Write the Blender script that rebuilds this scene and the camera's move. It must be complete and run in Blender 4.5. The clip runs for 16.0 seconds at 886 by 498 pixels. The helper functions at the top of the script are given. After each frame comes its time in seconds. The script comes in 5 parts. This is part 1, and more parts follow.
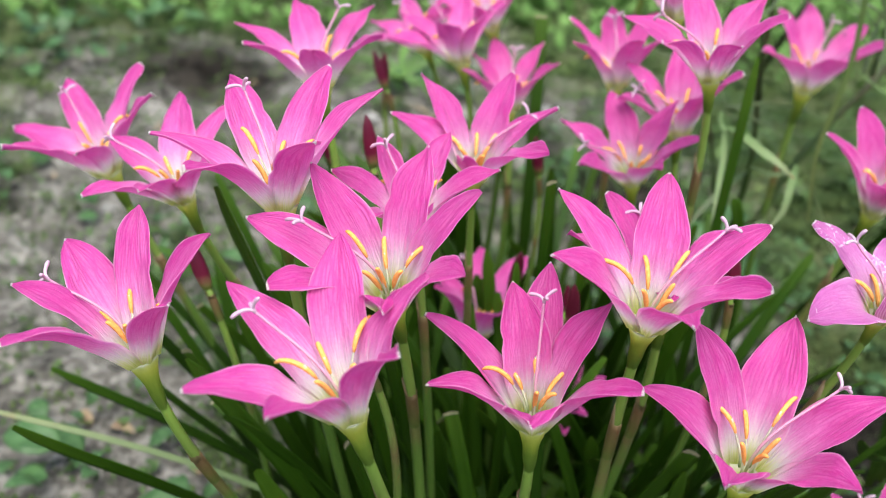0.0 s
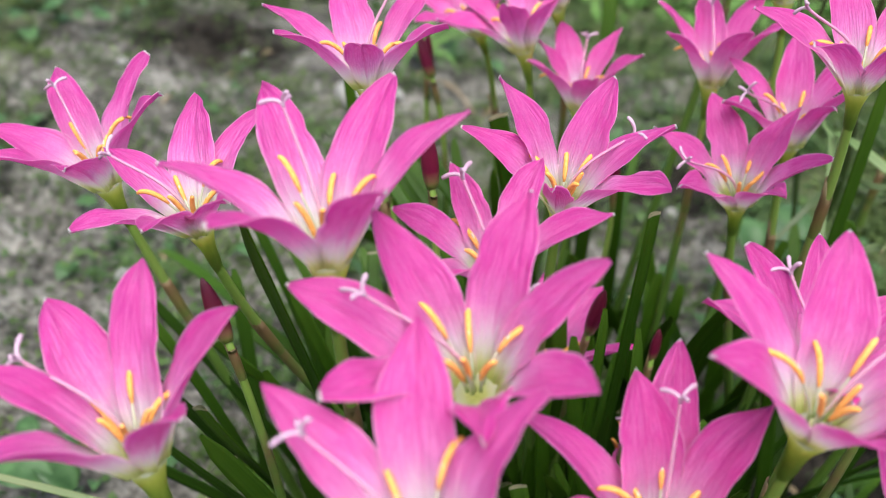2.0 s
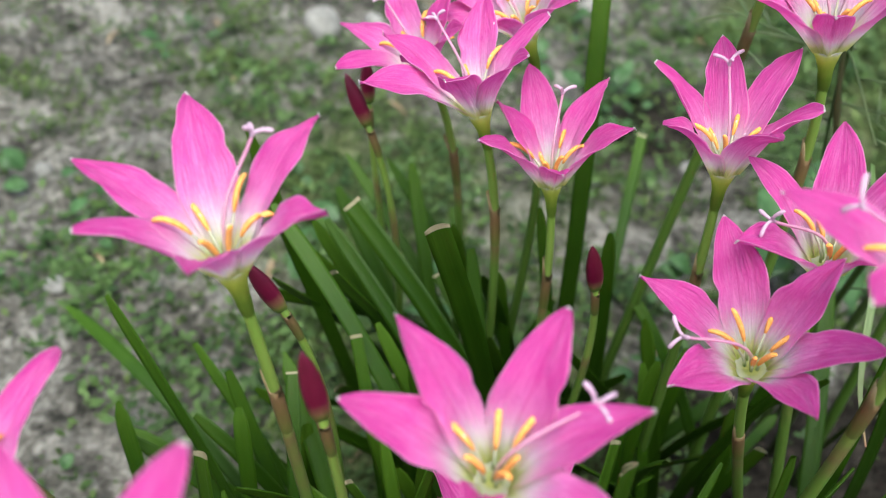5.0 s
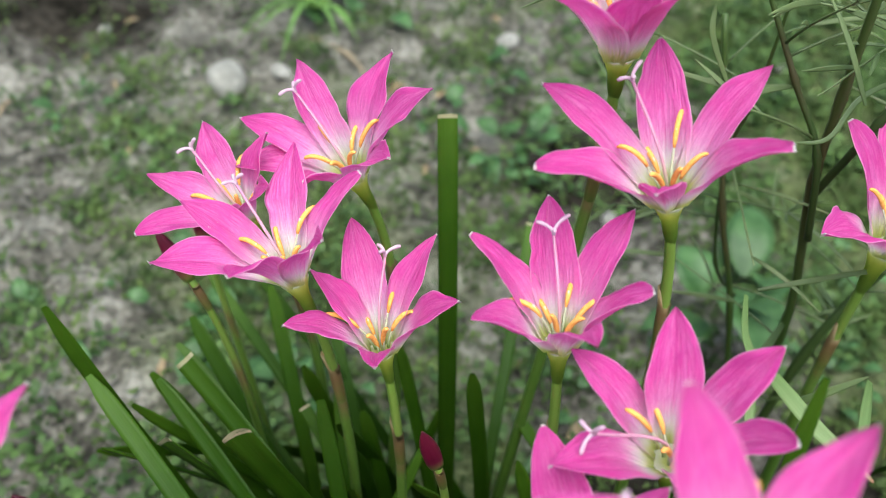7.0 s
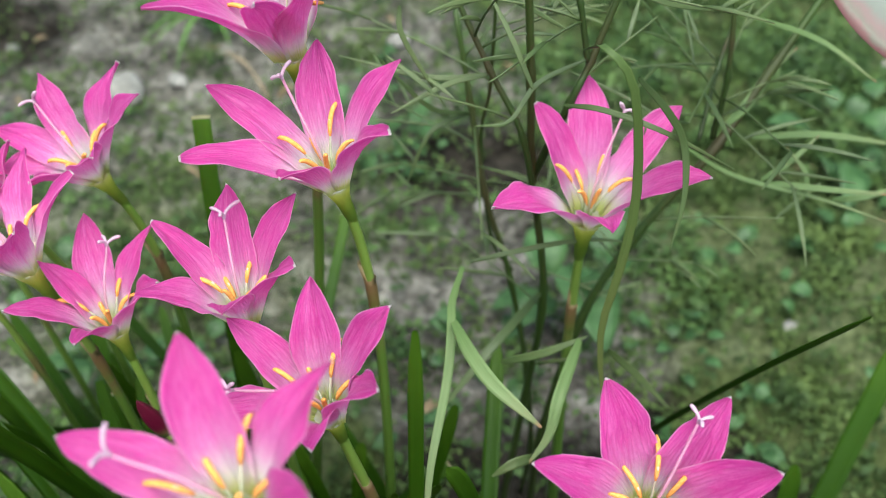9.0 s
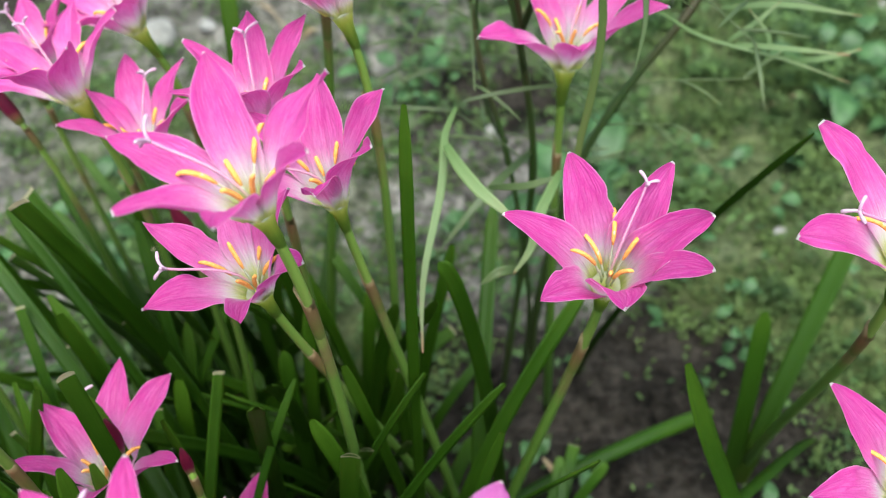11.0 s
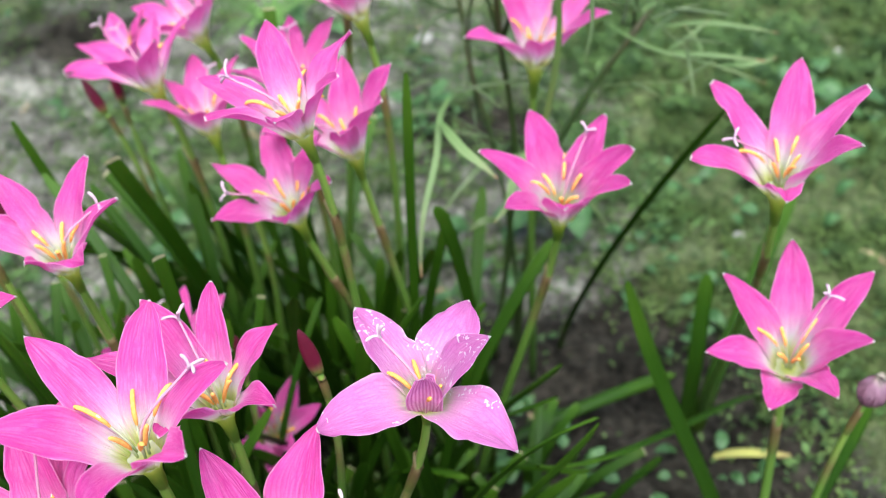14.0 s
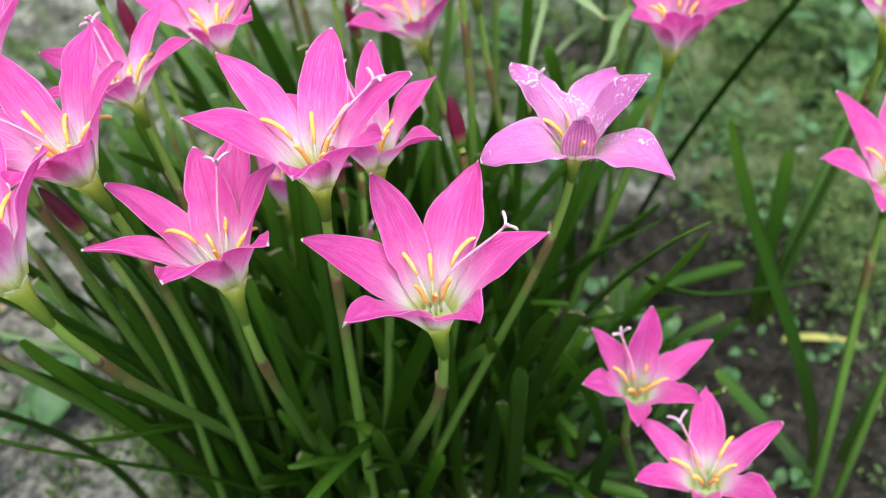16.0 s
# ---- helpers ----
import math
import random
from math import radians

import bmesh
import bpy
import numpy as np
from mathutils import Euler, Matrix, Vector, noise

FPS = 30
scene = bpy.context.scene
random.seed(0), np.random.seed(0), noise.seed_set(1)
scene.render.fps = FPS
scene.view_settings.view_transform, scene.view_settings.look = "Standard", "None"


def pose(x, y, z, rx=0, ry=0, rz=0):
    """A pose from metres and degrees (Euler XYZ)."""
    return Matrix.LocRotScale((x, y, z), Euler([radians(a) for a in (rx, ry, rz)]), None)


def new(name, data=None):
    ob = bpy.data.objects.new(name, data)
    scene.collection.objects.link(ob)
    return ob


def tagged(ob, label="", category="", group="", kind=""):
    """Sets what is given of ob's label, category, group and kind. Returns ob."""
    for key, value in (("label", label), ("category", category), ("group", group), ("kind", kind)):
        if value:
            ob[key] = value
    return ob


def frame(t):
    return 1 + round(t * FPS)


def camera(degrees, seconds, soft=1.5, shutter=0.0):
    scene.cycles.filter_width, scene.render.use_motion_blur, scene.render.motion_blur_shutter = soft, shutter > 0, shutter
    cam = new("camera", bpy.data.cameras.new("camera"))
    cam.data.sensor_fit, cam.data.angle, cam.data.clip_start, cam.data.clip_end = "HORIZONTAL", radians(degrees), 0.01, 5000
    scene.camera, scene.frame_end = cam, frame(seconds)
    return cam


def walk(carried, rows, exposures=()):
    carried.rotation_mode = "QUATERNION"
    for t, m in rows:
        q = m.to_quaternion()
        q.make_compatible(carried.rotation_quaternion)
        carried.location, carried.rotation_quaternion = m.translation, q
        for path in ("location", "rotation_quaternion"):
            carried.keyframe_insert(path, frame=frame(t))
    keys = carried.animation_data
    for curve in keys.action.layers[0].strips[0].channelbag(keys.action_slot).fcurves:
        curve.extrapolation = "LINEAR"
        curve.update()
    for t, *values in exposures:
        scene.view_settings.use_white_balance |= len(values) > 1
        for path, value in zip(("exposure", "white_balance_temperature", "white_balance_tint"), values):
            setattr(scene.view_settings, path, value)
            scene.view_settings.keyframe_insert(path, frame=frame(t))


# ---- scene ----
cam = camera(49.84, 16.0, soft=1.05)
PATH = [
    (0, -0.0904, -0.4091, 0.4779, 56.82, -4.19, 0.68),
    (0.5, -0.1008, -0.3991, 0.4733, 56.36, -4.3, 0.84),
    (1, -0.1083, -0.3823, 0.4634, 56.08, -4.58, 1.12),
    (1.5, -0.1107, -0.3607, 0.4647, 55.39, -4.83, 1.41),
    (2, -0.115, -0.3277, 0.4566, 54.43, -4.99, 1.49),
    (2.5, -0.1215, -0.3013, 0.4516, 52.88, -5.21, 1.62),
    (3, -0.1238, -0.2843, 0.4601, 52.7, -5.15, 1.59),
    (3.2, -0.1235, -0.2825, 0.4622, 52.66, -5.11, 1.62),
    (5.3, -0.0723, -0.1605, 0.4943, 44.03, -2.93, 1.79),
    (5.5, -0.0616, -0.1506, 0.5017, 44.02, -2.84, 1.58),
    (6, -0.038, -0.1192, 0.5049, 43.78, -2.2, 0.28),
    (6.5, -0.0373, -0.1051, 0.5015, 43.69, -1.96, -0.77),
    (7, -0.0317, -0.1055, 0.5038, 43.68, -1.39, -1.06),
    (7.5, -0.0105, -0.1037, 0.5029, 43.29, -0.69, -1.21),
    (8, 0.0316, -0.104, 0.5139, 43.34, -0.05, -1.68),
    (8.5, 0.0584, -0.1187, 0.5209, 43.53, 0.5, -1.98),
    (9, 0.0747, -0.137, 0.525, 43.55, 1.11, -2.46),
    (9.5, 0.0796, -0.1619, 0.5212, 43.64, 1.71, -2.39),
    (10, 0.0803, -0.1838, 0.5064, 43.27, 2.09, -1.97),
    (10.2, 0.082, -0.1902, 0.5016, 43.08, 2.2, -1.83),
    (12.3, 0.0902, -0.2795, 0.529, 47.12, 2.71, -0.79),
    (12.5, 0.0926, -0.2837, 0.5307, 47.33, 2.76, -0.75),
    (13, 0.0952, -0.3003, 0.5312, 48.16, 2.77, -0.84),
    (13.5, 0.0958, -0.3215, 0.5381, 48.62, 2.83, -0.79),
    (14, 0.0938, -0.3471, 0.5367, 48.96, 3, -0.72),
    (14.5, 0.0813, -0.3703, 0.5243, 49.11, 2.95, -0.8),
    (15, 0.0658, -0.3956, 0.5179, 49.26, 2.57, -0.49),
    (15.5, 0.051, -0.4102, 0.5133, 49.31, 2.46, 0.16),
    (16, 0.0408, -0.4204, 0.4838, 49.25, 1.61, 1.2),
]
walk(cam, [(t, pose(x, y, z, rx, ry, rz)) for t, x, y, z, rx, ry, rz in PATH], [(0, 1.3, 6220, 8), (1.5, 1.32, 6200, 8), (2.5, 1.05, 6220, 10), (3.2, 1.02, 6220, 9), (5.5, 1.30, 6150, 3), (7.5, 1.29, 6200, 1), (8.7, 1.22, 6200, 0), (10, 1.31, 6150, 2), (12.5, 1.53, 6000, 0), (14.5, 1.58, 6000, 0), (16, 1.54, 6080, 2)])
# ---- end of path ----
# ---- light ----
world = bpy.data.worlds.new("overcast_sky")
scene.world = world
world.use_nodes = True
wn = world.node_tree.nodes
sky = wn.new("ShaderNodeTexSky")
sky.sky_type, sky.sun_disc = "NISHITA", False
sky.sun_elevation, sky.sun_rotation = radians(72), radians(194)
sky.dust_density, sky.air_density, sky.ozone_density = 4.0, 1.0, 0.6
wn["Background"].inputs["Strength"].default_value = 0.108
world.node_tree.links.new(sky.outputs[0], wn["Background"].inputs["Color"])
sun_data = bpy.data.lights.new("sun", "SUN")
sun_data.energy, sun_data.angle, sun_data.color = 2.3, radians(60), (1.0, 0.985, 0.97)
sun = new("sun", sun_data)
sun.matrix_world = pose(0, 0, 3, 18, 0, 14)
cam.data.dof.use_dof = True
cam.data.dof.focus_distance = 0.31
cam.data.dof.aperture_fstop = 10.0


# ---- materials ----
def mat(name):
    m = bpy.data.materials.new(name)
    m.use_nodes = True
    nt = m.node_tree
    return m, nt.nodes, nt.links, nt.nodes["Principled BSDF"]


def ramp(nodes, stops, interp="LINEAR"):
    r = nodes.new("ShaderNodeValToRGB")
    r.color_ramp.interpolation = interp
    els = r.color_ramp.elements
    while len(els) < len(stops):
        els.new(0.5)
    for e, (p, c) in zip(els, stops):
        e.position, e.color = p, (*c, 1)
    return r


def math_node(nodes, links, op, a, b=None, c=None):
    n = nodes.new("ShaderNodeMath")
    n.operation = op
    for i, v in enumerate((a, b, c)):
        if v is None:
            continue
        if isinstance(v, (int, float)):
            n.inputs[i].default_value = v
        else:
            links.new(v, n.inputs[i])
    return n.outputs[0]


def mix_col(nodes, links, kind, fac, a, b):
    n = nodes.new("ShaderNodeMix")
    n.data_type, n.blend_type = "RGBA", kind
    for sock, v in ((n.inputs[0], fac), (n.inputs[6], a), (n.inputs[7], b)):
        if isinstance(v, (int, float)):
            sock.default_value = v
        elif isinstance(v, tuple):
            sock.default_value = (*v, 1)
        else:
            links.new(v, sock)
    return n.outputs[2]


def noise_tex(nodes, links, scale, detail=4, vec=None, rough=0.55):
    n = nodes.new("ShaderNodeTexNoise")
    n.inputs["Scale"].default_value, n.inputs["Detail"].default_value, n.inputs["Roughness"].default_value = scale, detail, rough
    if vec is not None:
        links.new(vec, n.inputs["Vector"])
    return n


def tepal_material(name, throat, base, blush, edge, spots, stripes=0.0):
    """Petal tissue: pale throat, pink blade, a net of fine lengthwise veins, light rim and pale tip; the rim holds some
    painted backlight.
    """
    m, n, l, bsdf = mat(name)
    uv = n.new("ShaderNodeUVMap")
    sep = n.new("ShaderNodeSeparateXYZ")
    l.new(uv.outputs[0], sep.inputs[0])
    u, v = sep.outputs[0], sep.outputs[1]
    info = n.new("ShaderNodeObjectInfo")
    tc = n.new("ShaderNodeTexCoord")

    def stretched(across, along, turn):
        mp = n.new("ShaderNodeMapping")
        mp.inputs["Scale"].default_value = (across, along, 1)
        l.new(uv.outputs[0], mp.inputs[0])
        shift = n.new("ShaderNodeVectorMath")
        l.new(mp.outputs[0], shift.inputs[0])
        l.new(math_node(n, l, "MULTIPLY", info.outputs["Random"], turn), shift.inputs[1])
        return shift.outputs[0]

    # broad lengthwise streaks, fine streaks, and a net of veins with long cells
    streak = noise_tex(n, l, 1.0, 2, stretched(9, 1.6, 37.0), 0.5)
    fine = noise_tex(n, l, 1.0, 3, stretched(46, 5.5, 53.0), 0.65)
    warp = n.new("ShaderNodeVectorMath")
    l.new(stretched(15, 4.2, 19.0), warp.inputs[0])
    wob = n.new("ShaderNodeVectorMath")
    wob.operation = "SCALE"
    wob.inputs["Scale"].default_value = 1.1
    l.new(noise_tex(n, l, 1.0, 2, stretched(7, 7, 11.0)).outputs["Color"], wob.inputs[0])
    l.new(wob.outputs[0], warp.inputs[1])
    net = n.new("ShaderNodeTexVoronoi")
    net.voronoi_dimensions, net.feature = "2D", "DISTANCE_TO_EDGE"
    net.inputs["Scale"].default_value = 1.0
    l.new(warp.outputs[0], net.inputs["Vector"])
    vein = ramp(n, [(0.0, (1, 1, 1)), (0.09, (0.45, 0.45, 0.45)), (0.22, (0, 0, 0))])
    l.new(net.outputs["Distance"], vein.inputs[0])
    pad = ramp(n, [(0.08, (0, 0, 0)), (0.36, (1, 1, 1))])
    l.new(net.outputs["Distance"], pad.inputs[0])
    fine_mask = ramp(n, [(0.40, (0, 0, 0)), (0.62, (1, 1, 1))])
    l.new(fine.outputs[0], fine_mask.inputs[0])
    streak_mask = ramp(n, [(0.36, (0, 0, 0)), (0.66, (1, 1, 1))])
    l.new(streak.outputs[0], streak_mask.inputs[0])
    along = math_node(n, l, "ADD", v, math_node(n, l, "MULTIPLY", math_node(n, l, "SUBTRACT", fine.outputs[0], 0.5), 0.24))
    grad = ramp(n, [(0.0, (0.56, 0.64, 0.14)), (0.06, (0.74, 0.78, 0.36)), (0.12, throat[0]), (0.205, throat[1]), (0.37, blush), (0.56, base), (1.0, edge)])
    l.new(along, grad.inputs[0])
    fresh = n.new("ShaderNodeMapRange")
    fresh.inputs["From Min"].default_value, fresh.inputs["From Max"].default_value = 0.13, 0.36
    l.new(v, fresh.inputs["Value"])
    ripe = fresh.outputs[0]
    col = mix_col(n, l, "MIX", math_node(n, l, "MULTIPLY", math_node(n, l, "MULTIPLY", streak_mask.outputs[0], 0.32), ripe), grad.outputs[0], blush)
    col = mix_col(n, l, "MIX", math_node(n, l, "MULTIPLY", math_node(n, l, "MULTIPLY", pad.outputs[0], 0.28), ripe), col, blush)
    col = mix_col(n, l, "MULTIPLY", math_node(n, l, "MULTIPLY", fine_mask.outputs[0], math_node(n, l, "MULTIPLY_ADD", ripe, 0.17, 0.06)), col, (0.82, 0.50, 0.76))
    col = mix_col(n, l, "MULTIPLY", math_node(n, l, "MULTIPLY", vein.outputs[0], math_node(n, l, "MULTIPLY_ADD", ripe, 0.36, 0.04)), col, (0.74, 0.42, 0.70))
    col = mix_col(n, l, "MIX", math_node(n, l, "MULTIPLY", math_node(n, l, "MULTIPLY", info.outputs["Random"], 0.30), ripe), col, edge)
    grain = noise_tex(n, l, 1100, 2, tc.outputs["Object"], 0.6)
    speck = ramp(n, [(0.40, (0, 0, 0)), (0.66, (1, 1, 1))])
    l.new(grain.outputs[0], speck.inputs[0])
    col = mix_col(n, l, "MULTIPLY", math_node(n, l, "MULTIPLY", speck.outputs[0], math_node(n, l, "MULTIPLY_ADD", ripe, 0.34, 0.03)), col, (0.84, 0.52, 0.78))
    # midrib, tip, and a pale rim with backlit edge glow painted in
    off = math_node(n, l, "ABSOLUTE", math_node(n, l, "SUBTRACT", u, 0.5))
    rib = math_node(n, l, "MULTIPLY", math_node(n, l, "LESS_THAN", off, 0.022), math_node(n, l, "MULTIPLY", ripe, 0.35))
    col = mix_col(n, l, "MIX", rib, col, edge)
    wide = math_node(n, l, "MULTIPLY", math_node(n, l, "POWER", math_node(n, l, "MULTIPLY", off, 2.0), 2.0), math_node(n, l, "MULTIPLY", v, 0.75))
    col = mix_col(n, l, "MIX", wide, col, edge)
    rim = math_node(n, l, "MULTIPLY", math_node(n, l, "GREATER_THAN", math_node(n, l, "ADD", off, math_node(n, l, "MULTIPLY", fine.outputs[0], 0.02)), 0.490), 0.50)
    col = mix_col(n, l, "MIX", rim, col, (0.90, 0.60, 0.75))
    tip = math_node(n, l, "MULTIPLY", math_node(n, l, "GREATER_THAN", v, 0.986), math_node(n, l, "GREATER_THAN", info.outputs["Random"], 0.25))
    col = mix_col(n, l, "MIX", tip, col, (0.85, 0.78, 0.76))
    if stripes:
        band = n.new("ShaderNodeTexWave")
        band.inputs["Scale"].default_value, band.inputs["Distortion"].default_value = 3.2, 1.2
        l.new(uv.outputs[0], band.inputs[0])
        col = mix_col(n, l, "MULTIPLY", math_node(n, l, "MULTIPLY", band.outputs["Fac"], stripes), col, (0.56, 0.09, 0.36))
    if spots:
        warped = n.new("ShaderNodeVectorMath")
        l.new(tc.outputs["Object"], warped.inputs[0])
        sway = n.new("ShaderNodeVectorMath")
        sway.operation = "SCALE"
        sway.inputs["Scale"].default_value = 0.009
        l.new(noise_tex(n, l, 260, 2, tc.outputs["Object"]).outputs["Color"], sway.inputs[0])
        l.new(sway.outputs[0], warped.inputs[1])
        blot = None
        for scale, near, share in ((190, 0.27, 0.57), (430, 0.26, 0.58)):
            vor = n.new("ShaderNodeTexVoronoi")
            vor.inputs["Scale"].default_value = scale
            l.new(warped.outputs[0], vor.inputs["Vector"])
            patch = math_node(n, l, "GREATER_THAN", noise_tex(n, l, 55, 2, tc.outputs["Object"]).outputs[0], share)
            dot = math_node(n, l, "MULTIPLY", math_node(n, l, "LESS_THAN", vor.outputs["Distance"], near), patch)
            blot = dot if blot is None else math_node(n, l, "MAXIMUM", blot, dot)
        col = mix_col(n, l, "MIX", math_node(n, l, "MULTIPLY", blot, 0.85), col, (0.9, 0.84, 0.88))
    l.new(col, bsdf.inputs["Base Color"])
    bsdf.inputs["Roughness"].default_value = 0.40
    bsdf.inputs["Specular IOR Level"].default_value = 0.42
    puff = math_node(n, l, "MINIMUM", net.outputs["Distance"], 0.40)
    height = math_node(n, l, "ADD", math_node(n, l, "MULTIPLY", puff, 1.2), math_node(n, l, "ADD", math_node(n, l, "MULTIPLY", fine.outputs[0], 0.5), math_node(n, l, "MULTIPLY", streak.outputs[0], 0.9)))
    bump = n.new("ShaderNodeBump")
    bump.inputs["Strength"].default_value, bump.inputs["Distance"].default_value = 0.7, 0.0006
    l.new(height, bump.inputs["Height"])
    l.new(bump.outputs[0], bsdf.inputs["Normal"])
    thin = n.new("ShaderNodeGamma")
    thin.inputs[1].default_value = 0.58
    l.new(col, thin.inputs[0])
    glow = n.new("ShaderNodeBsdfTranslucent")
    l.new(thin.outputs[0], glow.inputs[0])
    l.new(bump.outputs[0], glow.inputs["Normal"])
    mix = n.new("ShaderNodeMixShader")
    mix.inputs[0].default_value = 0.58
    l.new(bsdf.outputs[0], mix.inputs[1])
    l.new(glow.outputs[0], mix.inputs[2])
    l.new(mix.outputs[0], n["Material Output"].inputs[0])
    return m


def plain_material(name, low, high, scale, rough=0.5, spec=0.3, trans=0.0, vary=0.3, bump_h=0.0):
    """A noisy two-tone tissue, with a shade that differs from piece to piece."""
    m, n, l, bsdf = mat(name)
    tc = n.new("ShaderNodeTexCoord")
    tex = noise_tex(n, l, scale, 4, tc.outputs["Object"])
    r = ramp(n, [(0.35, low), (0.68, high)])
    l.new(tex.outputs[0], r.inputs[0])
    info = n.new("ShaderNodeObjectInfo")
    geo = n.new("ShaderNodeNewGeometry")
    rnd = math_node(n, l, "FRACT", math_node(n, l, "ADD", info.outputs["Random"], geo.outputs["Random Per Island"]))
    col = mix_col(n, l, "MULTIPLY", math_node(n, l, "MULTIPLY", rnd, vary), r.outputs[0], (0.35, 0.4, 0.3))
    l.new(col, bsdf.inputs["Base Color"])
    bsdf.inputs["Roughness"].default_value, bsdf.inputs["Specular IOR Level"].default_value = rough, spec
    if bump_h:
        b = n.new("ShaderNodeBump")
        b.inputs["Distance"].default_value = bump_h
        l.new(tex.outputs[0], b.inputs["Height"])
        l.new(b.outputs[0], bsdf.inputs["Normal"])
    if trans:
        t = n.new("ShaderNodeBsdfTranslucent")
        l.new(col, t.inputs[0])
        mx = n.new("ShaderNodeMixShader")
        mx.inputs[0].default_value = trans
        l.new(bsdf.outputs[0], mx.inputs[1])
        l.new(t.outputs[0], mx.inputs[2])
        l.new(mx.outputs[0], n["Material Output"].inputs[0])
    return m


def length_material(name, stops, streaks, rough=0.45, trans=0.0, spec=0.35, tipped=False, vary=0.4):
    """Tissue whose colour runs along its length (UV y), with lengthwise streaks and blotches."""
    m, n, l, bsdf = mat(name)
    uv = n.new("ShaderNodeUVMap")
    sep = n.new("ShaderNodeSeparateXYZ")
    l.new(uv.outputs[0], sep.inputs[0])
    info = n.new("ShaderNodeObjectInfo")
    mp = n.new("ShaderNodeMapping")
    mp.inputs["Scale"].default_value = (streaks, 3.0, 1)
    l.new(uv.outputs[0], mp.inputs[0])
    add = n.new("ShaderNodeVectorMath")
    l.new(mp.outputs[0], add.inputs[0])
    l.new(math_node(n, l, "MULTIPLY", info.outputs["Random"], 51.0), add.inputs[1])
    st = noise_tex(n, l, 1.0, 3, add.outputs[0])
    tc = n.new("ShaderNodeTexCoord")
    blot = noise_tex(n, l, 45, 3, tc.outputs["Object"])
    wob = math_node(n, l, "ADD", sep.outputs[1], math_node(n, l, "MULTIPLY", math_node(n, l, "SUBTRACT", blot.outputs[0], 0.5), 0.25))
    r = ramp(n, stops)
    l.new(wob, r.inputs[0])
    a = mix_col(n, l, "MULTIPLY", math_node(n, l, "MULTIPLY", st.outputs[0], 0.7), r.outputs[0], (0.45, 0.55, 0.4))
    b = mix_col(n, l, "MULTIPLY", math_node(n, l, "MULTIPLY", info.outputs["Random"], vary), a, (0.4, 0.5, 0.35))
    if tipped:
        cut = math_node(n, l, "GREATER_THAN", sep.outputs[1], 0.990)
        b = mix_col(n, l, "MIX", math_node(n, l, "MULTIPLY", cut, math_node(n, l, "MULTIPLY_ADD", blot.outputs[0], 1.2, 0.1)), b, (0.38, 0.33, 0.21))
    l.new(b, bsdf.inputs["Base Color"])
    bsdf.inputs["Roughness"].default_value, bsdf.inputs["Specular IOR Level"].default_value = rough, spec
    bp = n.new("ShaderNodeBump")
    bp.inputs["Strength"].default_value, bp.inputs["Distance"].default_value = 0.4, 0.0004
    l.new(st.outputs[0], bp.inputs["Height"])
    l.new(bp.outputs[0], bsdf.inputs["Normal"])
    if trans:
        t = n.new("ShaderNodeBsdfTranslucent")
        l.new(b, t.inputs[0])
        mx = n.new("ShaderNodeMixShader")
        mx.inputs[0].default_value = trans
        l.new(bsdf.outputs[0], mx.inputs[1])
        l.new(t.outputs[0], mx.inputs[2])
        l.new(mx.outputs[0], n["Material Output"].inputs[0])
    return m


PINK = tepal_material("pink_tepal", ((0.84, 0.84, 0.70), (0.90, 0.84, 0.86)), (0.82, 0.126, 0.49), (0.90, 0.39, 0.70), (0.68, 0.048, 0.36), False)
PALE = tepal_material("pale_tepal", ((0.66, 0.62, 0.5), (0.76, 0.44, 0.62)), (0.74, 0.28, 0.58), (0.80, 0.44, 0.69), (0.60, 0.15, 0.46), True)
STRIPED = tepal_material("striped_tepal", ((0.70, 0.50, 0.55), (0.76, 0.46, 0.64)), (0.74, 0.36, 0.62), (0.82, 0.52, 0.72), (0.70, 0.26, 0.55), False, 0.7)
ANTHER = plain_material("anther_pollen", (0.70, 0.315, 0.065), (0.80, 0.43, 0.13), 900, 0.75, 0.15, 0.0, 0.15, 0.0003)
FILAMENT = length_material("filament_tissue", [(0.0, (0.40, 0.54, 0.18)), (0.35, (0.66, 0.68, 0.50)), (1.0, (0.72, 0.66, 0.56))], 3, 0.45, 0.2, 0.3, False, 0.1)
STYLE = length_material("style_tissue", [(0.0, (0.60, 0.66, 0.36)), (0.3, (0.76, 0.40, 0.55)), (1.0, (0.72, 0.28, 0.48))], 3, 0.45, 0.2, 0.3, False, 0.1)
STIGMA = plain_material("stigma_tissue", (0.52, 0.32, 0.43), (0.62, 0.45, 0.54), 300, 0.5, 0.3, 0.15, 0.1)
TUBE = length_material("flower_tube", [(0.0, (0.20, 0.31, 0.05)), (0.26, (0.27, 0.38, 0.055)), (0.44, (0.50, 0.58, 0.10)), (0.62, (0.70, 0.73, 0.17)), (0.80, (0.80, 0.80, 0.33)), (0.91, (0.88, 0.85, 0.68)), (1.0, (0.90, 0.84, 0.84))], 10, 0.42, 0.62, 0.35, False, 0.1)
# stem is darkest at the foot and lightens towards the flower
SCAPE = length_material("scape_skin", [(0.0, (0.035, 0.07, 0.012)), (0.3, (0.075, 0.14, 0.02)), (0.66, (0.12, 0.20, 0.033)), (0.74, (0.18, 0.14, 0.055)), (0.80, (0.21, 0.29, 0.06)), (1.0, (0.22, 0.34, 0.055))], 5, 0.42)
SPATHE = length_material("spathe_skin", [(0.0, (0.11, 0.17, 0.03)), (0.35, (0.17, 0.14, 0.04)), (0.75, (0.21, 0.12, 0.055)), (1.0, (0.26, 0.19, 0.09))], 9, 0.55, 0.1)
